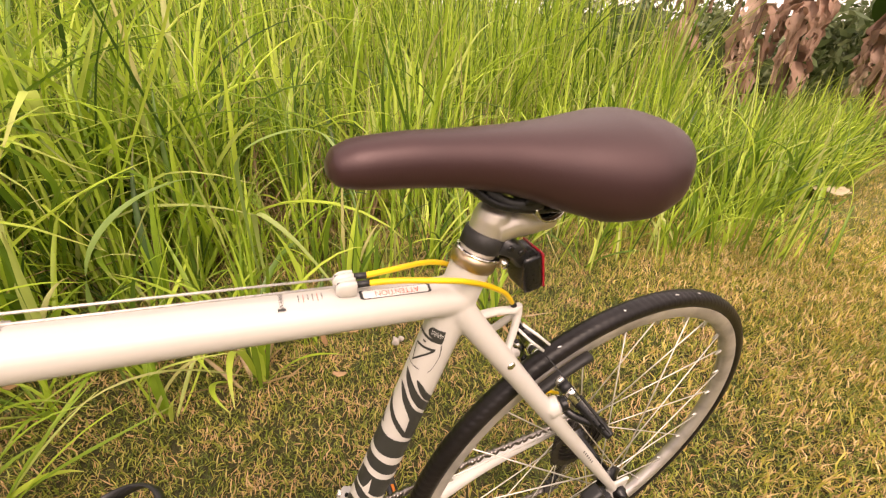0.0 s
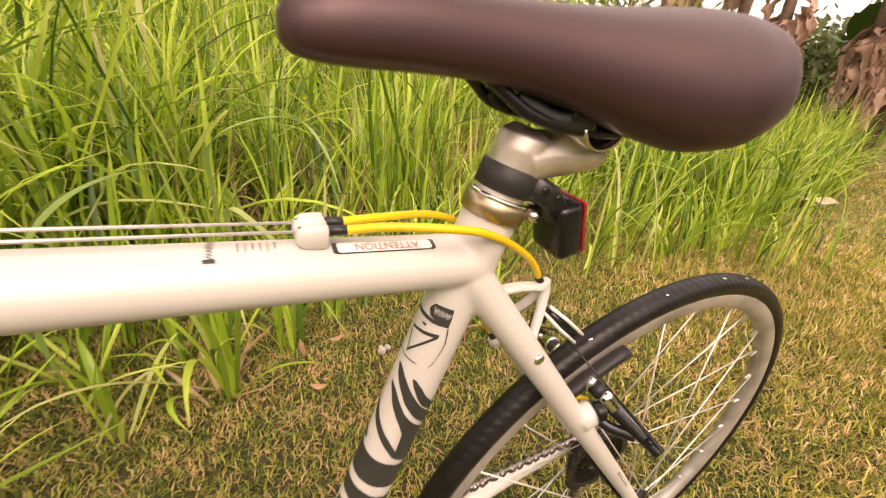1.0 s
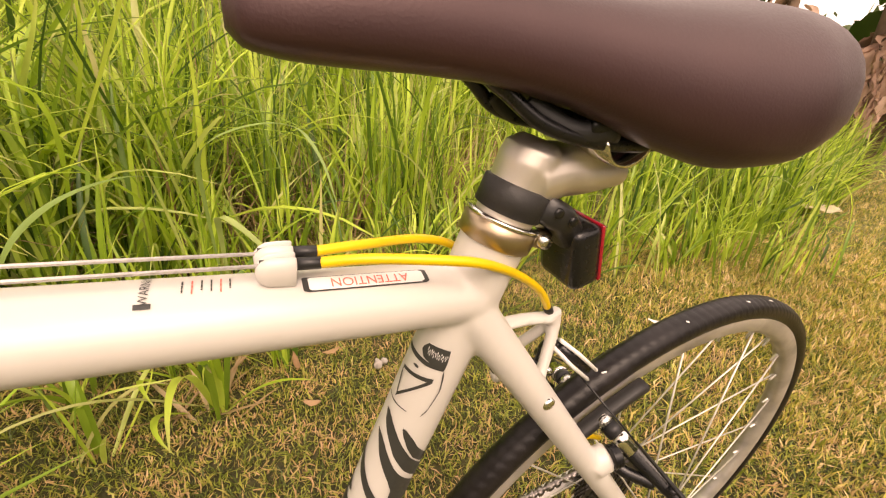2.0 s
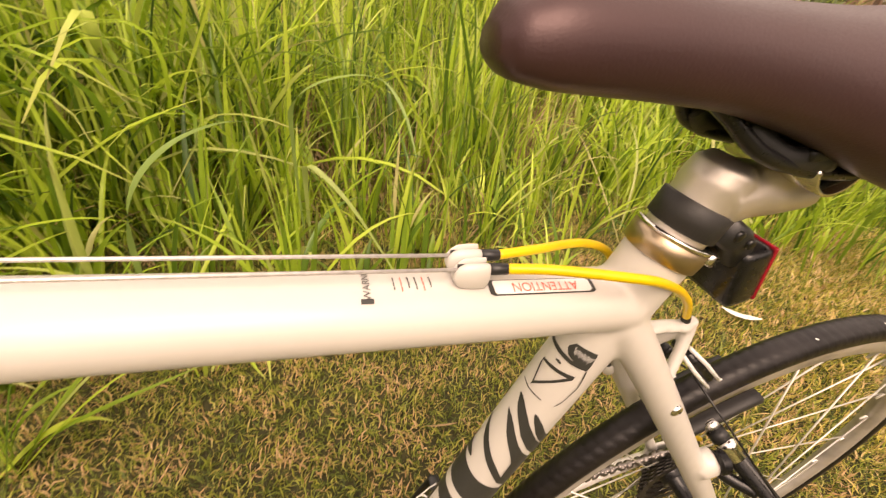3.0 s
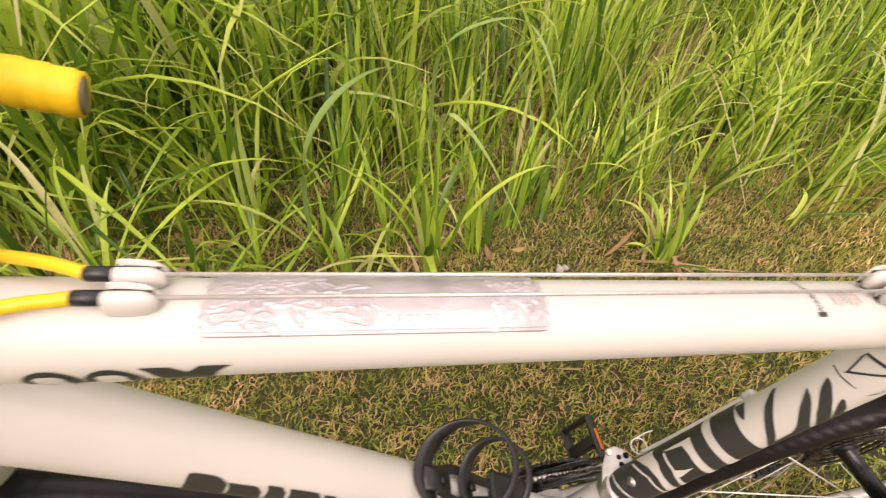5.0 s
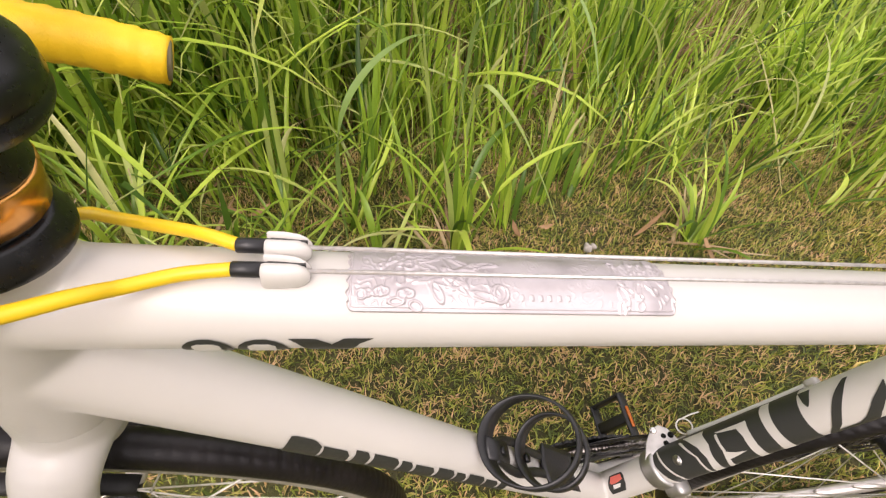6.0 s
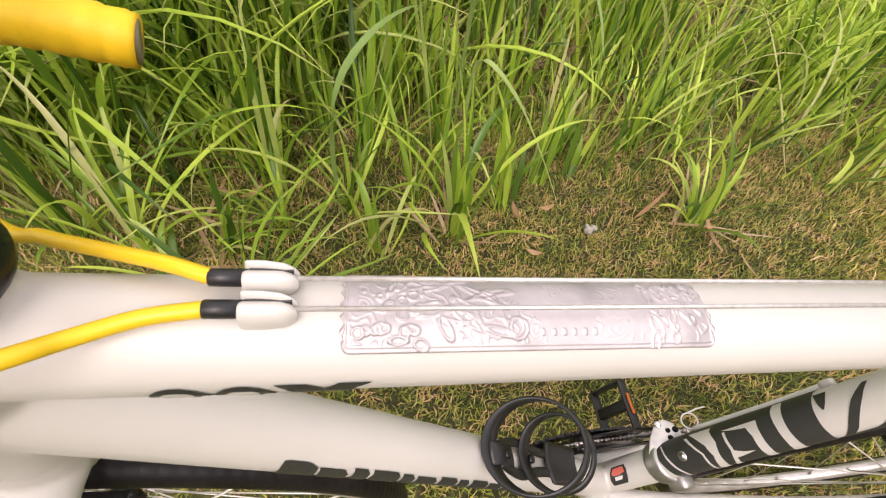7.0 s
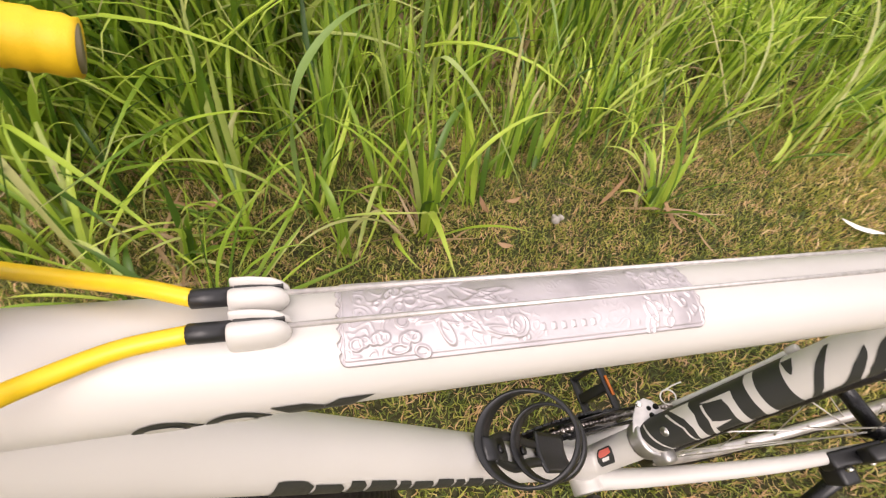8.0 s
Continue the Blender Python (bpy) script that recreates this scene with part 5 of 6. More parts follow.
# ---- rear cantilever brake: each arm reaches out sideways from its boss ----
for s in (-1, 1):
    root, tip = Vector((-0.1175, s * 0.022, 0.5655)), Vector((-0.092, s * 0.091, 0.5375))
    d = (tip - root).normalized()
    bm = bmesh.new()
    line = glide([root + d * 0.028, root + d * 0.045, root.lerp(tip, 0.8), tip])
    sweep(bm, line, [(0.0062 - 0.0018 * i / 24, 0.0082 - 0.0028 * i / 24) for i in range(25)], 16, power=0.8)
    low = glide([root + d * 0.014 + Vector((-0.012, 0, -0.012)), root + d * 0.034 + Vector((-0.010, 0, -0.014)), root + d * 0.056 + Vector((-0.002, 0, -0.006))])
    sweep(bm, low, [(0.0040, 0.0052)] * 17, 12)
    brake = part("cantilever_brake", bm, BLACKM, bicycle, "black cantilever brake arm with silver pad holder")
    bm = bmesh.new()
    lathe(bm, root - d * 0.004, d, [(0, 0.003), (0.0012, 0.0060), (0.004, 0.0070), (0.0085, 0.0070)], 20)
    part("cap", bm, SILVER, brake, "silver domed cap")
    bm = bmesh.new()
    lathe(bm, root + d * 0.0045, d, [(0, 0.0076), (0.0095, 0.0076), (0.0100, 0.0064)], 20)
    part("washer", bm, BLACKP, brake)
    bm = bmesh.new()
    lathe(bm, root + d * 0.0145, d, [(0, 0.0074), (0.0007, 0.0084), (0.0075, 0.0084), (0.0080, 0.0076), (0.0165, 0.0076), (0.0172, 0.0066)], 22)
    part("barrel", bm, POLISH, brake, "bright silver barrel")
    bm = bmesh.new()
    lathe(bm, (-0.1375, s * 0.050, 0.5635), (0.62, s * 0.12, 0.12), [(0, 0.0085), (0.001, 0.0092), (0.0022, 0.0072), (0.0035, 0.0092), (0.0048, 0.0072), (0.0062, 0.0090), (0.008, 0.0065)], 20)
    part("spring", bm, BLACKM, brake, "black spring washers")
    bm = bmesh.new()
    pts = [AXLE + Vector((0.304 * math.cos(a), s * 0.0185, 0.304 * math.sin(a))) for a in np.linspace(1.93, 2.20, 9)]
    sweep(bm, pts, [(0.0065, 0.0055)] * 9, 12, power=0.7)
    part("brake_pad", bm, STRAP, brake, "black rubber brake pad")
    bm = bmesh.new()
    sweep(bm, [(-0.148, s * 0.004, 0.6155), (-0.122, s * 0.040, 0.582), tip + Vector((-0.002, 0, 0.005))], 0.0009, 6)
    part("straddle_cable", bm, BLACKM, brake)
    bm = bmesh.new()
    lathe(bm, tip - d * 0.010 + Vector((-0.004, 0, 0.006)), (0.6, 0, -0.8), [(0, 0.0035), (0.011, 0.0035), (0.012, 0.0025)], 12)
    part("anchor_bolt", bm, BLACKM, brake)
bm = bmesh.new()
YOKE_A, YOKE_B, YOKE_N = Vector((-0.1790, -0.006, 0.6530)), Vector((-0.1475, -0.015, 0.6240)), Vector((0.67, 0, 0.74))
for s in (-1, 1):
    sweep(bm, [YOKE_A + YOKE_N * s * 0.0035, YOKE_A.lerp(YOKE_B, 0.5) + YOKE_N * s * 0.0050 + Vector((0, -0.003, 0)), YOKE_B + YOKE_N * s * 0.0048 + Vector((0, -0.003, 0))], [(0.0024, 0.0016)] * 3, 10)
yoke = part("cable_yoke", bm, PRINT, bicycle, "white two-bladed brake cable yoke")
bm = bmesh.new()
sweep(bm, [YOKE_A + Vector((0.004, 0, -0.004)), YOKE_B + Vector((-0.002, 0, 0.002))], [(0.0028, 0.0034)] * 2, 10)
part("core", bm, BLACKM, yoke)
bm = bmesh.new()
lathe(bm, (-0.176, -0.0065, 0.649), (0, 1, 0), [(0, 0.0026), (0.001, 0.0034), (0.012, 0.0034), (0.013, 0.0026)], 12)
part("pivot", bm, BLACKM, yoke)
bm = bmesh.new()
block(bm, (0.012, 0.010, 0.010), pose(-0.165, 0.014, 0.628, 0, 35, 0), 0.003)
lathe(bm, (-0.172, 0.012, 0.618), (0.4, 0.3, 0.8), [(0, 0.004), (0.012, 0.004), (0.013, 0.002)], 12)
part("anchor", bm, BLACKM, yoke)
bm = bmesh.new()
lathe(bm, (-0.170, 0.004, 0.616), (-0.5, -0.6, -0.3), [(0, 0.0048), (0.003, 0.0048), (0.0035, 0.0025)], 8)
part("nut", bm, SILVER, yoke, "small silver nut")
bm = bmesh.new()
sweep(bm, [(-0.190, 0, 0.676), (-0.160, 0, 0.632)], 0.0008, 6)
part("cable", bm, CABLE, yoke)
bm = bmesh.new()
sweep(bm, glide([(-0.140, -0.019, 0.541), (-0.127, -0.020, 0.5465), (-0.112, -0.022, 0.540)]), 0.0022, 10)
part("yellow_tip", bm, YELLOW, yoke, "yellow cable tip")
for x, y, z, r in ((-0.207, -0.0375, 0.636, 0.0046), (-0.190, 0.040, 0.590, 0.005)):
    bm = bmesh.new()
    lathe(bm, (x, y + math.copysign(0.004, -y), z), (0, math.copysign(1, y), 0), [(0, r), (0.0045, r), (0.0055, r * 0.6)], 14)
    part("rack_bolt", bm, POLISH, frame_part, "small silver bolt")
for k in range(6):
    bm = bmesh.new()
    block(bm, (0.0012, 0.0006, 0.0034), pose(-0.085 + 0.0042 * k, -0.0655 - 0.0004 * k, 0.468 - 0.006 * k, 0, 20, 0))
    part("fine_print", bm, DECAL, frame_part)

# ---- quick release and kickstand at the near dropout ----
bm = bmesh.new()
lathe(bm, AXLE + Vector((0, -0.066, 0)), (0, -1, 0), [(0, 0.012), (0.006, 0.012), (0.010, 0.009), (0.016, 0.008)], 20)
sweep(bm, glide([AXLE + Vector((0, -0.080, 0)), AXLE + Vector((-0.02, -0.086, 0.012)), AXLE + Vector((-0.046, -0.084, 0.026))]), [(0.004, 0.006)] * 17, 10)
part("quick_release", bm, BLACKM, bicycle, "black quick release lever")
bm = bmesh.new()
block(bm, (0.085, 0.022, 0.030), pose(-0.028, -0.066, 0.295, 0, -9, 0), 0.005)
block(bm, (0.030, 0.020, 0.060), pose(-0.023, -0.070, 0.323, 0, -30, 0), 0.005)
kickstand = part("kickstand", bm, BLACKP, bicycle, "black kickstand clamped to the rear stays")
bm = bmesh.new()
block(bm, (0.030, 0.026, 0.034), pose(-0.040, -0.084, 0.269, 12, 0, 0), 0.006)
part("hinge", bm, BLACKP, kickstand)
bm = bmesh.new()
sweep(bm, [(-0.040, -0.088, 0.263), (-0.053, -0.130, 0.123), (-0.063, -0.168, -0.004)], [0.010, 0.0095, 0.009], 16)
part("leg", bm, BLACKM, kickstand)
bm = bmesh.new()
lathe(bm, (-0.0625, -0.166, 0.002), (-0.08, -0.28, -1), [(0, 0.011), (0.016, 0.013), (0.020, 0.010)], 16)
part("rubber_foot", bm, RUBBER, kickstand)
for x, z in ((-0.056, 0.304), (-0.006, 0.296)):
    bm = bmesh.new()
    lathe(bm, (x, -0.078, z), (0, -1, 0), [(0, 0.005), (0.004, 0.005), (0.005, 0.003)], 12)
    part("bolt", bm, SILVER, kickstand)

# ---- fork, headset, stem, handlebar ----
bm = bmesh.new()
lathe(bm, HEAD_LOW + HEAD_D * 0.004, -HEAD_D, [(0, 0.0240), (0.008, 0.0246), (0.022, 0.0250), (0.040, 0.022)], 30)
for s in (-1, 1):
    sweep(bm, glide([HEAD_LOW - HEAD_D * 0.018 + Vector((0, s * 0.008, 0)), HEAD_LOW - HEAD_D * 0.050 + Vector((0, s * 0.037, 0)), (-0.918, s * 0.046, 0.470), (-1.004, s * 0.052, 0.302)]),
          [(0.015 - 0.007 * i / 24, 0.0225 - 0.0115 * i / 24) for i in range(25)], 20)
fork = part("fork", bm, WHITE, bicycle, "white fork with broad blades")
rm = fork.modifiers.new("weld", "REMESH")
rm.mode, rm.voxel_size, rm.use_smooth_shade = "VOXEL", 0.002, True
sm = fork.modifiers.new("fillet", "SMOOTH")
sm.factor, sm.iterations = 0.5, 8
bm = bmesh.new()
lathe(bm, HEAD_TOP - HEAD_D * 0.001, HEAD_D, [(0, 0.0250), (0.0015, 0.0262), (0.004, 0.0262), (0.006, 0.0250), (0.011, 0.0222), (0.012, 0.0210)], 36)
headset = part("headset", bm, BLACKM, bicycle, "glossy black conical headset cap")
h = 0.0115
for mat_, tall_, r, lab in ((BLACKM, 0.003, 0.0206, "black spacer"), (GOLD, 0.0135, 0.0224, "gold coloured spacer")):
    bm = bmesh.new()
    lathe(bm, HEAD_TOP + HEAD_D * h, HEAD_D, [(0, r - 0.0008), (0.0006, r), (tall_ - 0.0006, r), (tall_, r - 0.0008)], 32)
    part("spacer", bm, mat_, headset, lab)
    h += tall_
STEM = HEAD_TOP + HEAD_D * (h + 0.029)
bm = bmesh.new()
lathe(bm, HEAD_TOP + HEAD_D * h, HEAD_D, [(0, 0.0214), (0.0012, 0.0218), (0.004, 0.0206), (0.010, 0.0186), (0.014, 0.0188), (0.0165, 0.0225), (0.0185, 0.0280), (0.0205, 0.0305), (0.0230, 0.0312), (0.0250, 0.0310),
                                            (0.0257, 0.0300), (0.0265, 0.0300), (0.0272, 0.0308), (0.0320, 0.0295), (0.0355, 0.0262), (0.039, 0.0205)], 36)
BAR = Vector((-0.8795, 0, 0.8630))
sweep(bm, [STEM, STEM.lerp(BAR, 0.5), BAR], [(0.016, 0.017), (0.015, 0.0155), (0.017, 0.017)], 20)
lathe(bm, BAR + Vector((0, -0.021, 0)), (0, 1, 0), [(0, 0.019), (0.002, 0.0205), (0.040, 0.0205), (0.042, 0.019)], 26)
stem = part("stem", bm, BLACKM, bicycle, "glossy black alloy stem")
bm = bmesh.new()
lathe(bm, HEAD_TOP + HEAD_D * (h + 0.0385), HEAD_D, [(0, 0.0172), (0.002, 0.0172), (0.0035, 0.010)], 26)
part("top_cap", bm, BLACKP, stem)
bm = bmesh.new()
sweep(bm, [BAR + Vector((0, -0.19, 0)), BAR + Vector((0, 0.19, 0))], 0.0128, 20)
handlebar = part("handlebar", bm, BLACKM, bicycle, "black drop handlebar wrapped in yellow tape")
for s in (-1, 1):
    bm = bmesh.new()
    line = glide([BAR + Vector((0, s * 0.085, 0)), BAR + Vector((0, s * 0.17, 0.0)), BAR + Vector((-0.012, s * 0.195, 0.001)), BAR + Vector((-0.062, s * 0.200, -0.004)), BAR + Vector((-0.094, s * 0.200, -0.024)),
                  BAR + Vector((-0.086, s * 0.188, -0.058)), BAR + Vector((-0.036, s * 0.188, -0.079)), Vector((-0.868, s * 0.193, 0.7715)), Vector((-0.826, s * 0.200, 0.7570))], 14)
    n = len(line)
    rad = []
    for i in range(n):
        f = (i * 0.235) % 1.0
        rad.append(0.0156 + 0.0014 * f)
    sweep(bm, line, rad, 24)
    tape = part("bar_tape", bm, TAPE, handlebar, "yellow handlebar tape in overlapping wraps")
    bm = bmesh.new()
    end = Vector((-0.826, s * 0.200, 0.7570))
    lathe(bm, end, Vector((0.042, s * 0.013, -0.015)), [(-0.004, 0.0132), (0.0008, 0.0132), (0.0012, 0.0118)], 22)
    part("bar_plug", bm, mat("bar_plug_%d" % (s + 1), (0.22, 0.19, 0.11), 0.6), tape, "dull olive end plug")
    bm = bmesh.new()
    top = BAR + Vector((-0.062, s * 0.200, 0.0))
    sweep(bm, glide([top, top + Vector((-0.035, 0, 0.020)), top + Vector((-0.062, 0, 0.040)), top + Vector((-0.070, 0, 0.062))]), [(0.014, 0.017)] * 12 + [(0.012, 0.014)] * 13, 16)
    hood = part("brake_hood", bm, BLACKP, handlebar, "black rubber brake hood")
    bm = bmesh.new()
    sweep(bm, glide([top + Vector((-0.066, 0, 0.040)), top + Vector((-0.095, 0, 0.010)), top + Vector((-0.100, 0, -0.050)), top + Vector((-0.085, 0, -0.090))]), [(0.007, 0.003)] * 25, 10)
    part("lever", bm, BLACKM, hood)

# front brake arms by the fork
for s in (-1, 1):
    bm = bmesh.new()
    piv = FRONT + Vector((0.055, s * 0.058, 0.262))
    sweep(bm, glide([piv, piv + Vector((0.020, s * 0.012, 0.020)), piv + Vector((0.040, s * 0.035, 0.035))]), [(0.006, 0.008)] * 17, 12)
    brake = part("cantilever_brake", bm, BLACKM, bicycle, "black cantilever brake arm with silver pad holder")
    bm = bmesh.new()
    pts = [FRONT + Vector((0.304 * math.cos(a), s * 0.0185, 0.304 * math.sin(a))) for a in np.linspace(1.05, 1.31, 9)]
    sweep(bm, pts, [(0.0065, 0.0055)] * 9, 12, power=0.7)
    part("brake_pad", bm, STRAP, brake, "black rubber brake pad")
    bm = bmesh.new()
    lathe(bm, piv + Vector((0.006, -s * 0.010, 0.004)), (0, -s, 0), [(0, 0.006), (0.012, 0.006), (0.013, 0.004)], 14)
    part("barrel", bm, WHITE, brake, "white pad holder")

# marks on the rear tyre
for a0, ln in ((1.73, 0.008), (1.45, 0.003), (2.02, 0.003), (0.35, 0.012), (1.30, 0.003)):
    bm = bmesh.new()
    pts = [Vector((0.3339 * math.cos(a0 + k * 0.004), -0.006 + ln * 0.2 * k, 0.3339 * math.sin(a0 + k * 0.004))) for k in range(4)]
    sweep(bm, pts, [(0.0009, 0.0006)] * 4, 6)
    part("scuff", bm, PRINT, rear_wheel)

# ---- banana plants behind the grass ----
def dead_leaf(rng_, start, out, drop, wide):
    """A withered leaf hanging from the stem: a crumpled, curling sheet."""
    bm = bmesh.new()
    n, m = 12, 6
    side = Vector((-out.y, out.x, 0)).normalized()
    rows = []
    curl = rng_.uniform(0.2, 0.8)
    torn = [rng_.uniform(0.55, 1.1) for _ in range(26)]
    for i in range(n + 1):
        f = i / n
        c = start + out * (0.12 * math.sin(min(1, f * 2.2) * 1.57)) + Vector((0, 0, -drop * f ** 1.2)) + side * 0.02 * math.sin(f * 5 + curl * 7)
        w = wide * (0.25 + 0.75 * math.sin(min(1, f * 1.3 + 0.12) * 3.0) ** 0.6) * (1 - 0.35 * f)
        row = []
        for k in range(m + 1):
            v = k / m - 0.5
            row.append(bm.verts.new(c + side * w * v * 2 * (torn[2 * i + (v > 0)] if k in (0, m) else 1) * math.cos(curl * v * 2) + out * (w * abs(v) * 1.6 * math.sin(curl) + 0.022 * math.sin(k * 2.4 + i * 1.1 + curl * 9)) + Vector((0, 0, 0.02 * math.sin(k * 3.1 + i)))))
        rows.append(row)
    for a, b in zip(rows, rows[1:]):
        for k in range(m):
            if rng_.random() > 0.06:
                bm.faces.new((a[k], a[k + 1], b[k + 1], b[k]))
    return bm


rnd = random.Random(4)
PLANTS = [(2.30, 6.1, 2.6, 17, 0.09), (2.95, 5.9, 2.6, 16, 0.09), (3.35, 5.7, 2.3, 16, 0.09), (4.05, 5.3, 1.8, 20, 0.09), (4.9, 5.9, 2.4, 16, 0.09)]
for x, y, high, leaves, r in PLANTS:
    plant = empty("banana_plant", pose(x, y, SOIL))
    tagged(plant, "banana plant with brown withered leaves hanging round its stem", "banana plant", "banana plants")
    bm = bmesh.new()
    sweep(bm, glide([(0, 0, -0.05), (rnd.uniform(-.05, .05), rnd.uniform(-.05, .05), high * 0.4), (rnd.uniform(-.12, .12), rnd.uniform(-.1, .1), high)]), taper(r, r * 0.55, 17), 16)
    part("stem", bm, TRUNK, plant)
    for k in range(leaves):
        a = rnd.uniform(0, 6.28) if k % 3 else rnd.uniform(3.6, 5.4)
        z0 = rnd.uniform(0.75, high * 0.85)
        out = Vector((math.cos(a), math.sin(a), 0))
        part("dead_leaf", dead_leaf(rnd, Vector((0, 0, z0)) + out * r * 0.8, out, rnd.uniform(0.28, 0.62), rnd.uniform(0.07, 0.17)), DEADLEAF, plant)
    for k in range(4):
        a = rnd.uniform(0, 6.28)
        out, z0 = Vector((math.cos(a), math.sin(a), 0)), high
        bm = bmesh.new()
        rows = []
        for i in range(13):
            f = i / 12
            c = Vector((0, 0, z0)) + out * 1.3 * f + Vector((0, 0, 0.75 * f - 1.1 * f * f))
            w = 0.26 * math.sin(min(1, f + 0.06) * 3.05) ** 0.7 + 0.012
            sd = Vector((-out.y, out.x, 0))
            rows.append([bm.verts.new(c + sd * w * v + Vector((0, 0, 0.10 * abs(v) - 0.02 * math.sin(i * 2.0 + v * 5)))) for v in (-1, -0.5, 0, 0.5, 1)])
        for p, q in zip(rows, rows[1:]):
            for j in range(4):
                bm.faces.new((p[j], p[j + 1], q[j + 1], q[j]))
        part("green_leaf", bm, GREENLEAF, plant, "broad green leaf")
# one low broad green leaf by the lawn
leaf_root = empty("banana_sucker", pose(4.40, 5.75, SOIL))
tagged(leaf_root, "young banana shoot with one broad green leaf", "banana plant")
bm = bmesh.new()
sweep(bm, [(0, 0, -0.05), (0.02, 0, 1.3)], [0.04, 0.025], 12)
part("stem", bm, TRUNK, leaf_root)
bm = bmesh.new()
rows = []
for i in range(15):
    f = i / 14
    c = Vector((0.02 - 0.42 * f, -0.1 * f, 1.25 + 0.75 * f - 0.35 * f * f))
    w = 0.20 * math.sin(min(1, f + 0.05) * 3.0) ** 0.7 + 0.01
    rows.append([bm.verts.new(c + Vector((0.55 * w * v, -0.6 * w * v, 0.75 * w * v * 0.8 + 0.04 * abs(v)))) for v in (-1, -0.5, 0, 0.5, 1)])
for p, q in zip(rows, rows[1:]):
    for j in range(4):
        bm.faces.new((p[j], p[j + 1], q[j + 1], q[j]))
part("leaf", bm, GREENLEAF, leaf_root)

# ---- trees and scrub in the distance ----
def leaf_cloud(centres, count, size, g_):
    """Many small leaf cards scattered through the clumps."""
    k = g_.integers(0, len(centres), count)
    c = np.array(centres)[k]
    p = c[:, :3] + g_.normal(0, 1, (count, 3)) * c[:, 3:4] * np.array([0.5, 0.5, 0.42])
    u = g_.normal(0, 1, (count, 3))
    u /= np.linalg.norm(u, axis=1)[:, None]
    w = np.cross(u, g_.normal(0, 1, (count, 3)))
    w /= np.linalg.norm(w, axis=1)[:, None]
    s = size * g_.uniform(0.5, 1.4, (count, 1))
    v = np.stack([p - u * s, p + w * s * 0.4, p + u * s, p - w * s * 0.4], 1).reshape(-1, 3)
    me = bpy.data.meshes.new("crown")
    me.vertices.add(len(v))
    me.vertices.foreach_set("co", v.astype(np.float32).ravel())
    me.loops.add(count * 4)
    me.loops.foreach_set("vertex_index", np.arange(count * 4, dtype=np.int32))
    me.polygons.add(count)
    me.polygons.foreach_set("loop_start", np.arange(0, count * 4, 4, dtype=np.int32))
    me.update(calc_edges=True)
    return me


gt = np.random.default_rng(31)
for i in (0, 1, 2, 4, 5, 6, 7, 8):
    a = radians(99 - 12.5 * i)
    d = gt.uniform(13, 18)
    x, y = d * math.cos(a), d * math.sin(a)
    tree = empty("tree", pose(x, y, SOIL))
    tagged(tree, "leafy green tree behind the grass in hazy light", "tree", "trees behind the grass")
    bm = bmesh.new()
    top = gt.uniform(4.5, 7)
    sweep(bm, glide([(0, 0, -0.1), (0.1, 0.05, top * 0.35), (-0.1, 0.1, top * 0.8)]), taper(0.16, 0.05, 17), 10)
    for k in range(5):
        b0 = gt.uniform(0, 6.28)
        z0 = top * gt.uniform(0.2, 0.6)
        sweep(bm, glide([(0.05, 0.05, z0), (0.8 * math.cos(b0), 0.8 * math.sin(b0), z0 + 0.6), (1.6 * math.cos(b0), 1.6 * math.sin(b0), z0 + 0.9)]), taper(0.06, 0.02, 17), 8)
    part("trunk", bm, TRUNK, tree)
    centres = [(gt.normal(0, 1.1), gt.normal(0, 1.1), gt.uniform(0.8, top), gt.uniform(0.5, 1.0)) for _ in range(16)]
    link_mesh("crown", leaf_cloud(centres, 2600, 0.13, gt), FARLEAF, tree)
centres = [(gt.uniform(-9, 14), gt.uniform(9, 13), gt.uniform(0.2, 1.5), gt.uniform(0.6, 1.1)) for _ in range(60)]
tagged(link_mesh("scrub", leaf_cloud(centres, 12000, 0.12, gt), FARLEAF, None, "tangled scrub behind the tall grass"), category="scrub", kind="stuff")

centres = [(gt.uniform(2.5, 13), gt.uniform(8.5, 11), gt.uniform(0.2, 1.55), gt.uniform(0.5, 0.85)) for _ in range(60)]
tagged(link_mesh("scrub", leaf_cloud(centres, 12000, 0.12, gt), FARLEAF, None, "tangled scrub behind the banana plants"), category="scrub", kind="stuff")
# unseen trees added on the side away from the lawn, to block sky light
for i in range(6):
    a = radians(104 + 13 * i)
    d, top = gt.uniform(9.5, 12), gt.uniform(6, 8.5)
    tree = empty("tree", pose(d * math.cos(a), d * math.sin(a), SOIL))
    tagged(tree, "tall leafy tree added unseen to block sky light", "tree", "trees behind the grass")
    bm = bmesh.new()
    sweep(bm, glide([(0, 0, -0.1), (0.1, 0.05, top * 0.35), (-0.1, 0.1, top * 0.8)]), taper(0.18, 0.05, 17), 10)
    part("trunk", bm, TRUNK, tree)
    centres = [(gt.normal(0, 1.3), gt.normal(0, 1.3), gt.uniform(0.8, top), gt.uniform(0.7, 1.2)) for _ in range(22)]
    link_mesh("crown", leaf_cloud(centres, 5000, 0.18, gt), FARLEAF, tree)
# unseen hedge added round the lawn behind the camera, to cut low sky light
centres = [(gt.uniform(9, 13) * math.cos(a), gt.uniform(9, 13) * math.sin(a), gt.uniform(0.3, 3.0), gt.uniform(0.8, 1.3)) for a in gt.uniform(radians(165), radians(375), 130)]
tagged(link_mesh("hedge", leaf_cloud(centres, 26000, 0.22, gt), FARLEAF, None, "unseen leafy hedge added to hold back low sky light"), category="hedge", kind="stuff")

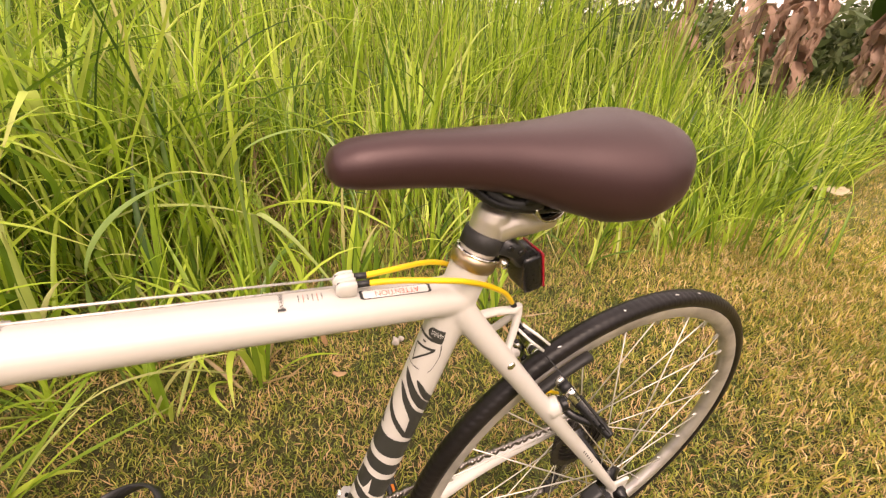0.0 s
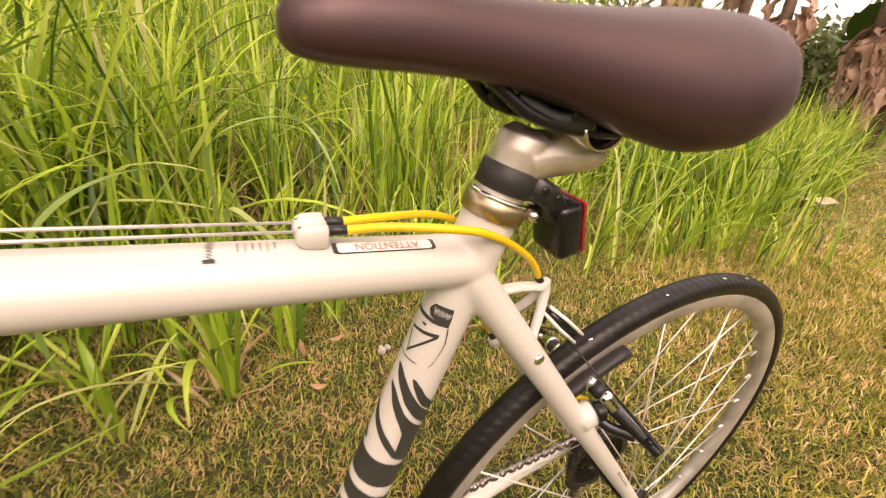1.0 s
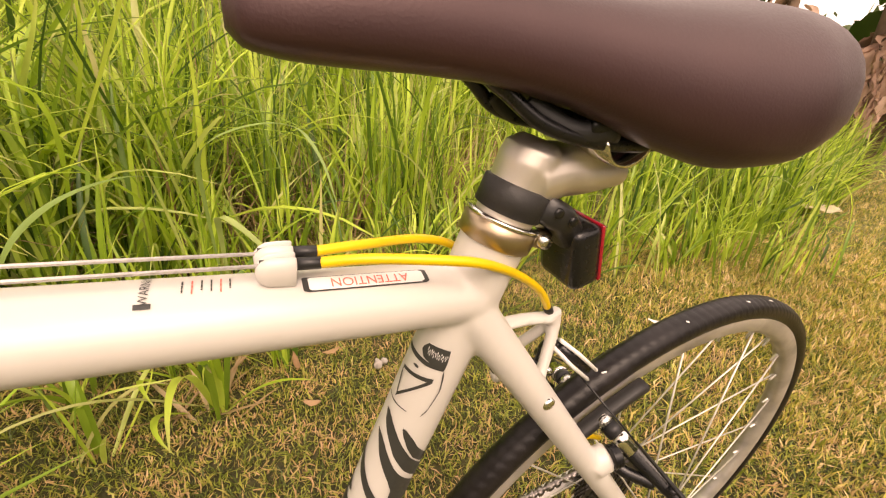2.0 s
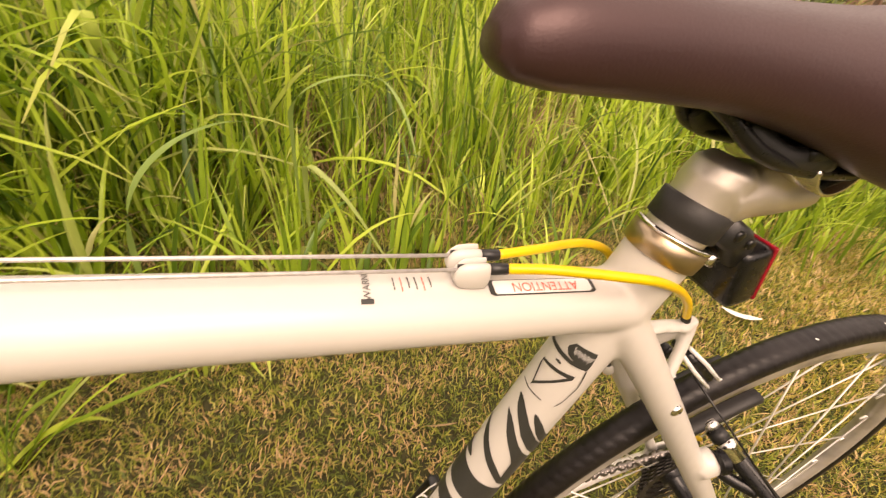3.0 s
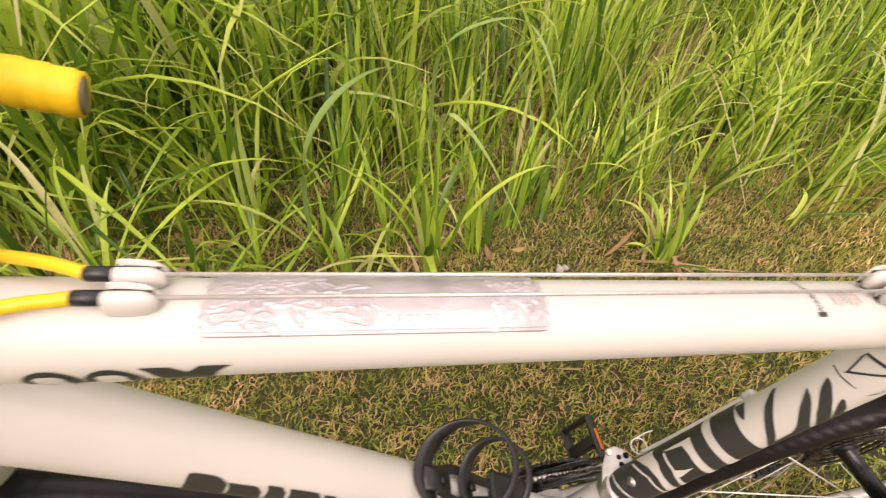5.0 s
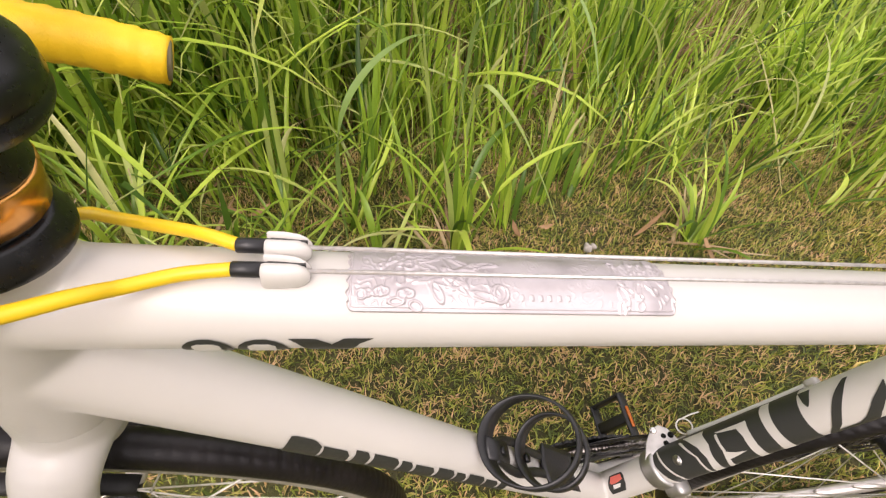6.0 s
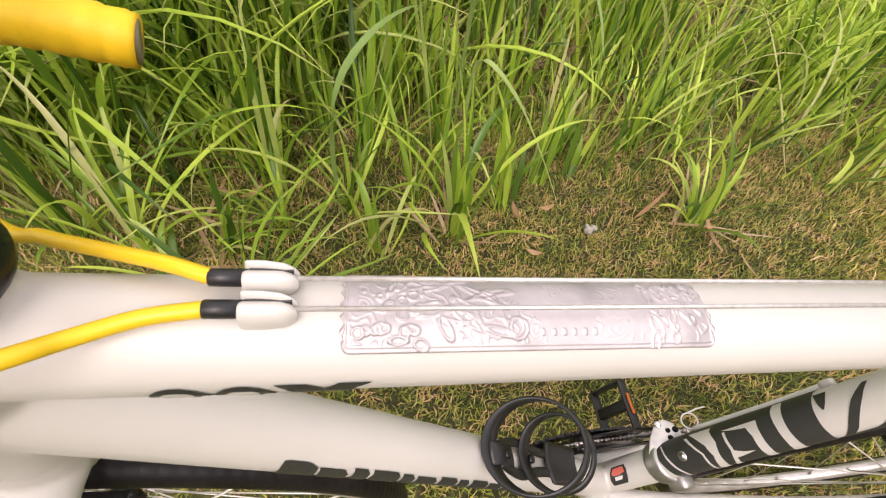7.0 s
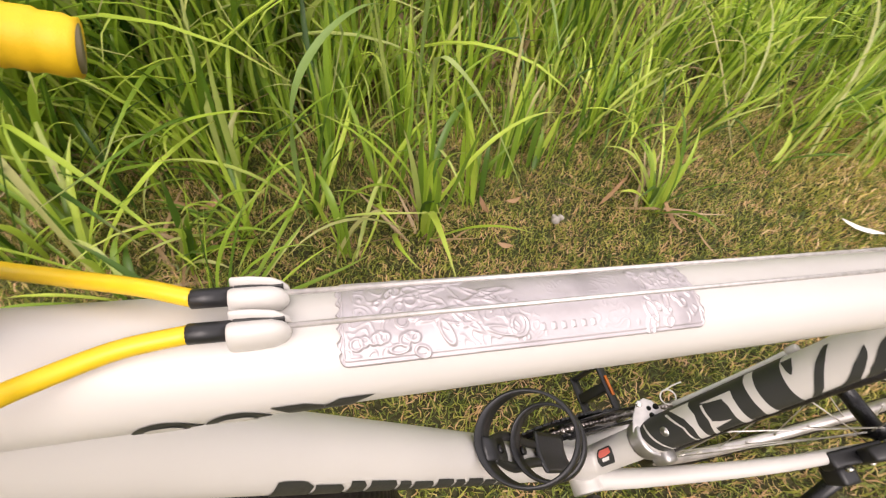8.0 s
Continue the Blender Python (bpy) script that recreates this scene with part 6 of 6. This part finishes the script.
# ---- litter on the lawn ----
def litter(name, x, y, size, wide, material, label, category, seed, turn, curl=0.5, z=0.034):
    r_ = random.Random(seed)
    bm = bmesh.new()
    n, m = 8, 4
    rows = []
    for i in range(n + 1):
        f = i / n
        w = wide * math.sin(min(1.0, f * 0.96 + 0.03) * 3.1) ** 0.7 * r_.uniform(0.8, 1.15)
        row = []
        for k in range(m + 1):
            v = k / m - 0.5
            row.append(bm.verts.new(((f - 0.5) * size, w * v * 2, curl * size * (0.5 - f) ** 2 + abs(v) * wide * curl + r_.uniform(0, 0.12) * wide)))
        rows.append(row)
    for a, b in zip(rows, rows[1:]):
        for k in range(m):
            bm.faces.new((a[k], a[k + 1], b[k + 1], b[k]))
    ob = part(name, bm, material, None, label)
    ob.matrix_world = pose(x, y, z + SOIL * 0.7, 0, 0, turn)
    so = ob.modifiers.new("thick", "SOLIDIFY")
    so.thickness = 0.0008
    return tagged(ob, category=category)


litter("dry_leaf", 2.72, 3.54, 0.32, 0.11, PETAL, "large pale dry leaf lying on the lawn", "leaf", 1, 20, 0.12, 0.075)
litter("paper_scrap", 0.838, 1.682, 0.125, 0.017, PRINT, "crumpled white paper strip on the grass", "paper", 2, -12, 0.35, 0.024)
litter("dry_leaf", -0.395, 1.235, 0.085, 0.009, LITTER, "small curled brown leaf on the lawn", "leaf", 3, -56, 0.5)
litter("dry_leaf", -0.29, 1.092, 0.045, 0.010, LITTER, "small curled brown leaf on the lawn", "leaf", 4, 10, 0.6)
litter("dry_leaf", -0.313, 1.300, 0.055, 0.010, LITTER, "small curled brown leaf on the lawn", "leaf", 5, 40, 0.6)
litter("dry_leaf", 0.0, 1.49, 0.24, 0.0075, LITTER, "withered brown grass leaf on the lawn", "leaf", 6, 68, 0.25, 0.04)
litter("dry_leaf", 0.19, 1.45, 0.19, 0.008, LITTER, "withered brown grass leaf on the lawn", "leaf", 7, -74, 0.3, 0.04)
litter("dry_leaf", -0.74, 1.20, 0.11, 0.010, LITTER, "withered brown grass leaf on the lawn", "leaf", 8, 0, 0.3)
litter("dry_leaf", -1.22, 0.86, 0.09, 0.016, LITTER, "crumpled brown leaf at the foot of a tuft", "leaf", 9, 20, 0.6)
litter("dry_leaf", -1.15, 0.90, 0.08, 0.014, LITTER, "crumpled brown leaf at the foot of a tuft", "leaf", 10, 80, 0.6)
litter("straw", -0.07, 0.92, 0.075, 0.003, STRAWM, "single dry straw on the lawn", "straw", 12, 25, 0.2, 0.026)
litter("straw", 0.302, 1.375, 0.11, 0.004, STRAWM, "single dry straw on the lawn", "straw", 13, -63, 0.2, 0.026)
bm = bmesh.new()
for dx, dy, r in ((0, 0, 0.014), (0.012, 0.020, 0.011), (-0.008, 0.016, 0.009)):
    bmesh.ops.create_icosphere(bm, subdivisions=2, radius=r, matrix=pose(-0.163 + dx, 1.285 + dy, 0.004))
for v in bm.verts:
    v.co += Vector((noise.noise(v.co * 90), noise.noise(v.co * 90 + Vector((5, 0, 0))), 0)) * 0.004
pebble = part("pebble", bm, mat("grey_pebble", (0.42, 0.38, 0.34), 0.8, vary=0.15, scale=60, bump=0.4), None, "small pale grey clod on the lawn")
tagged(pebble, category="pebble")
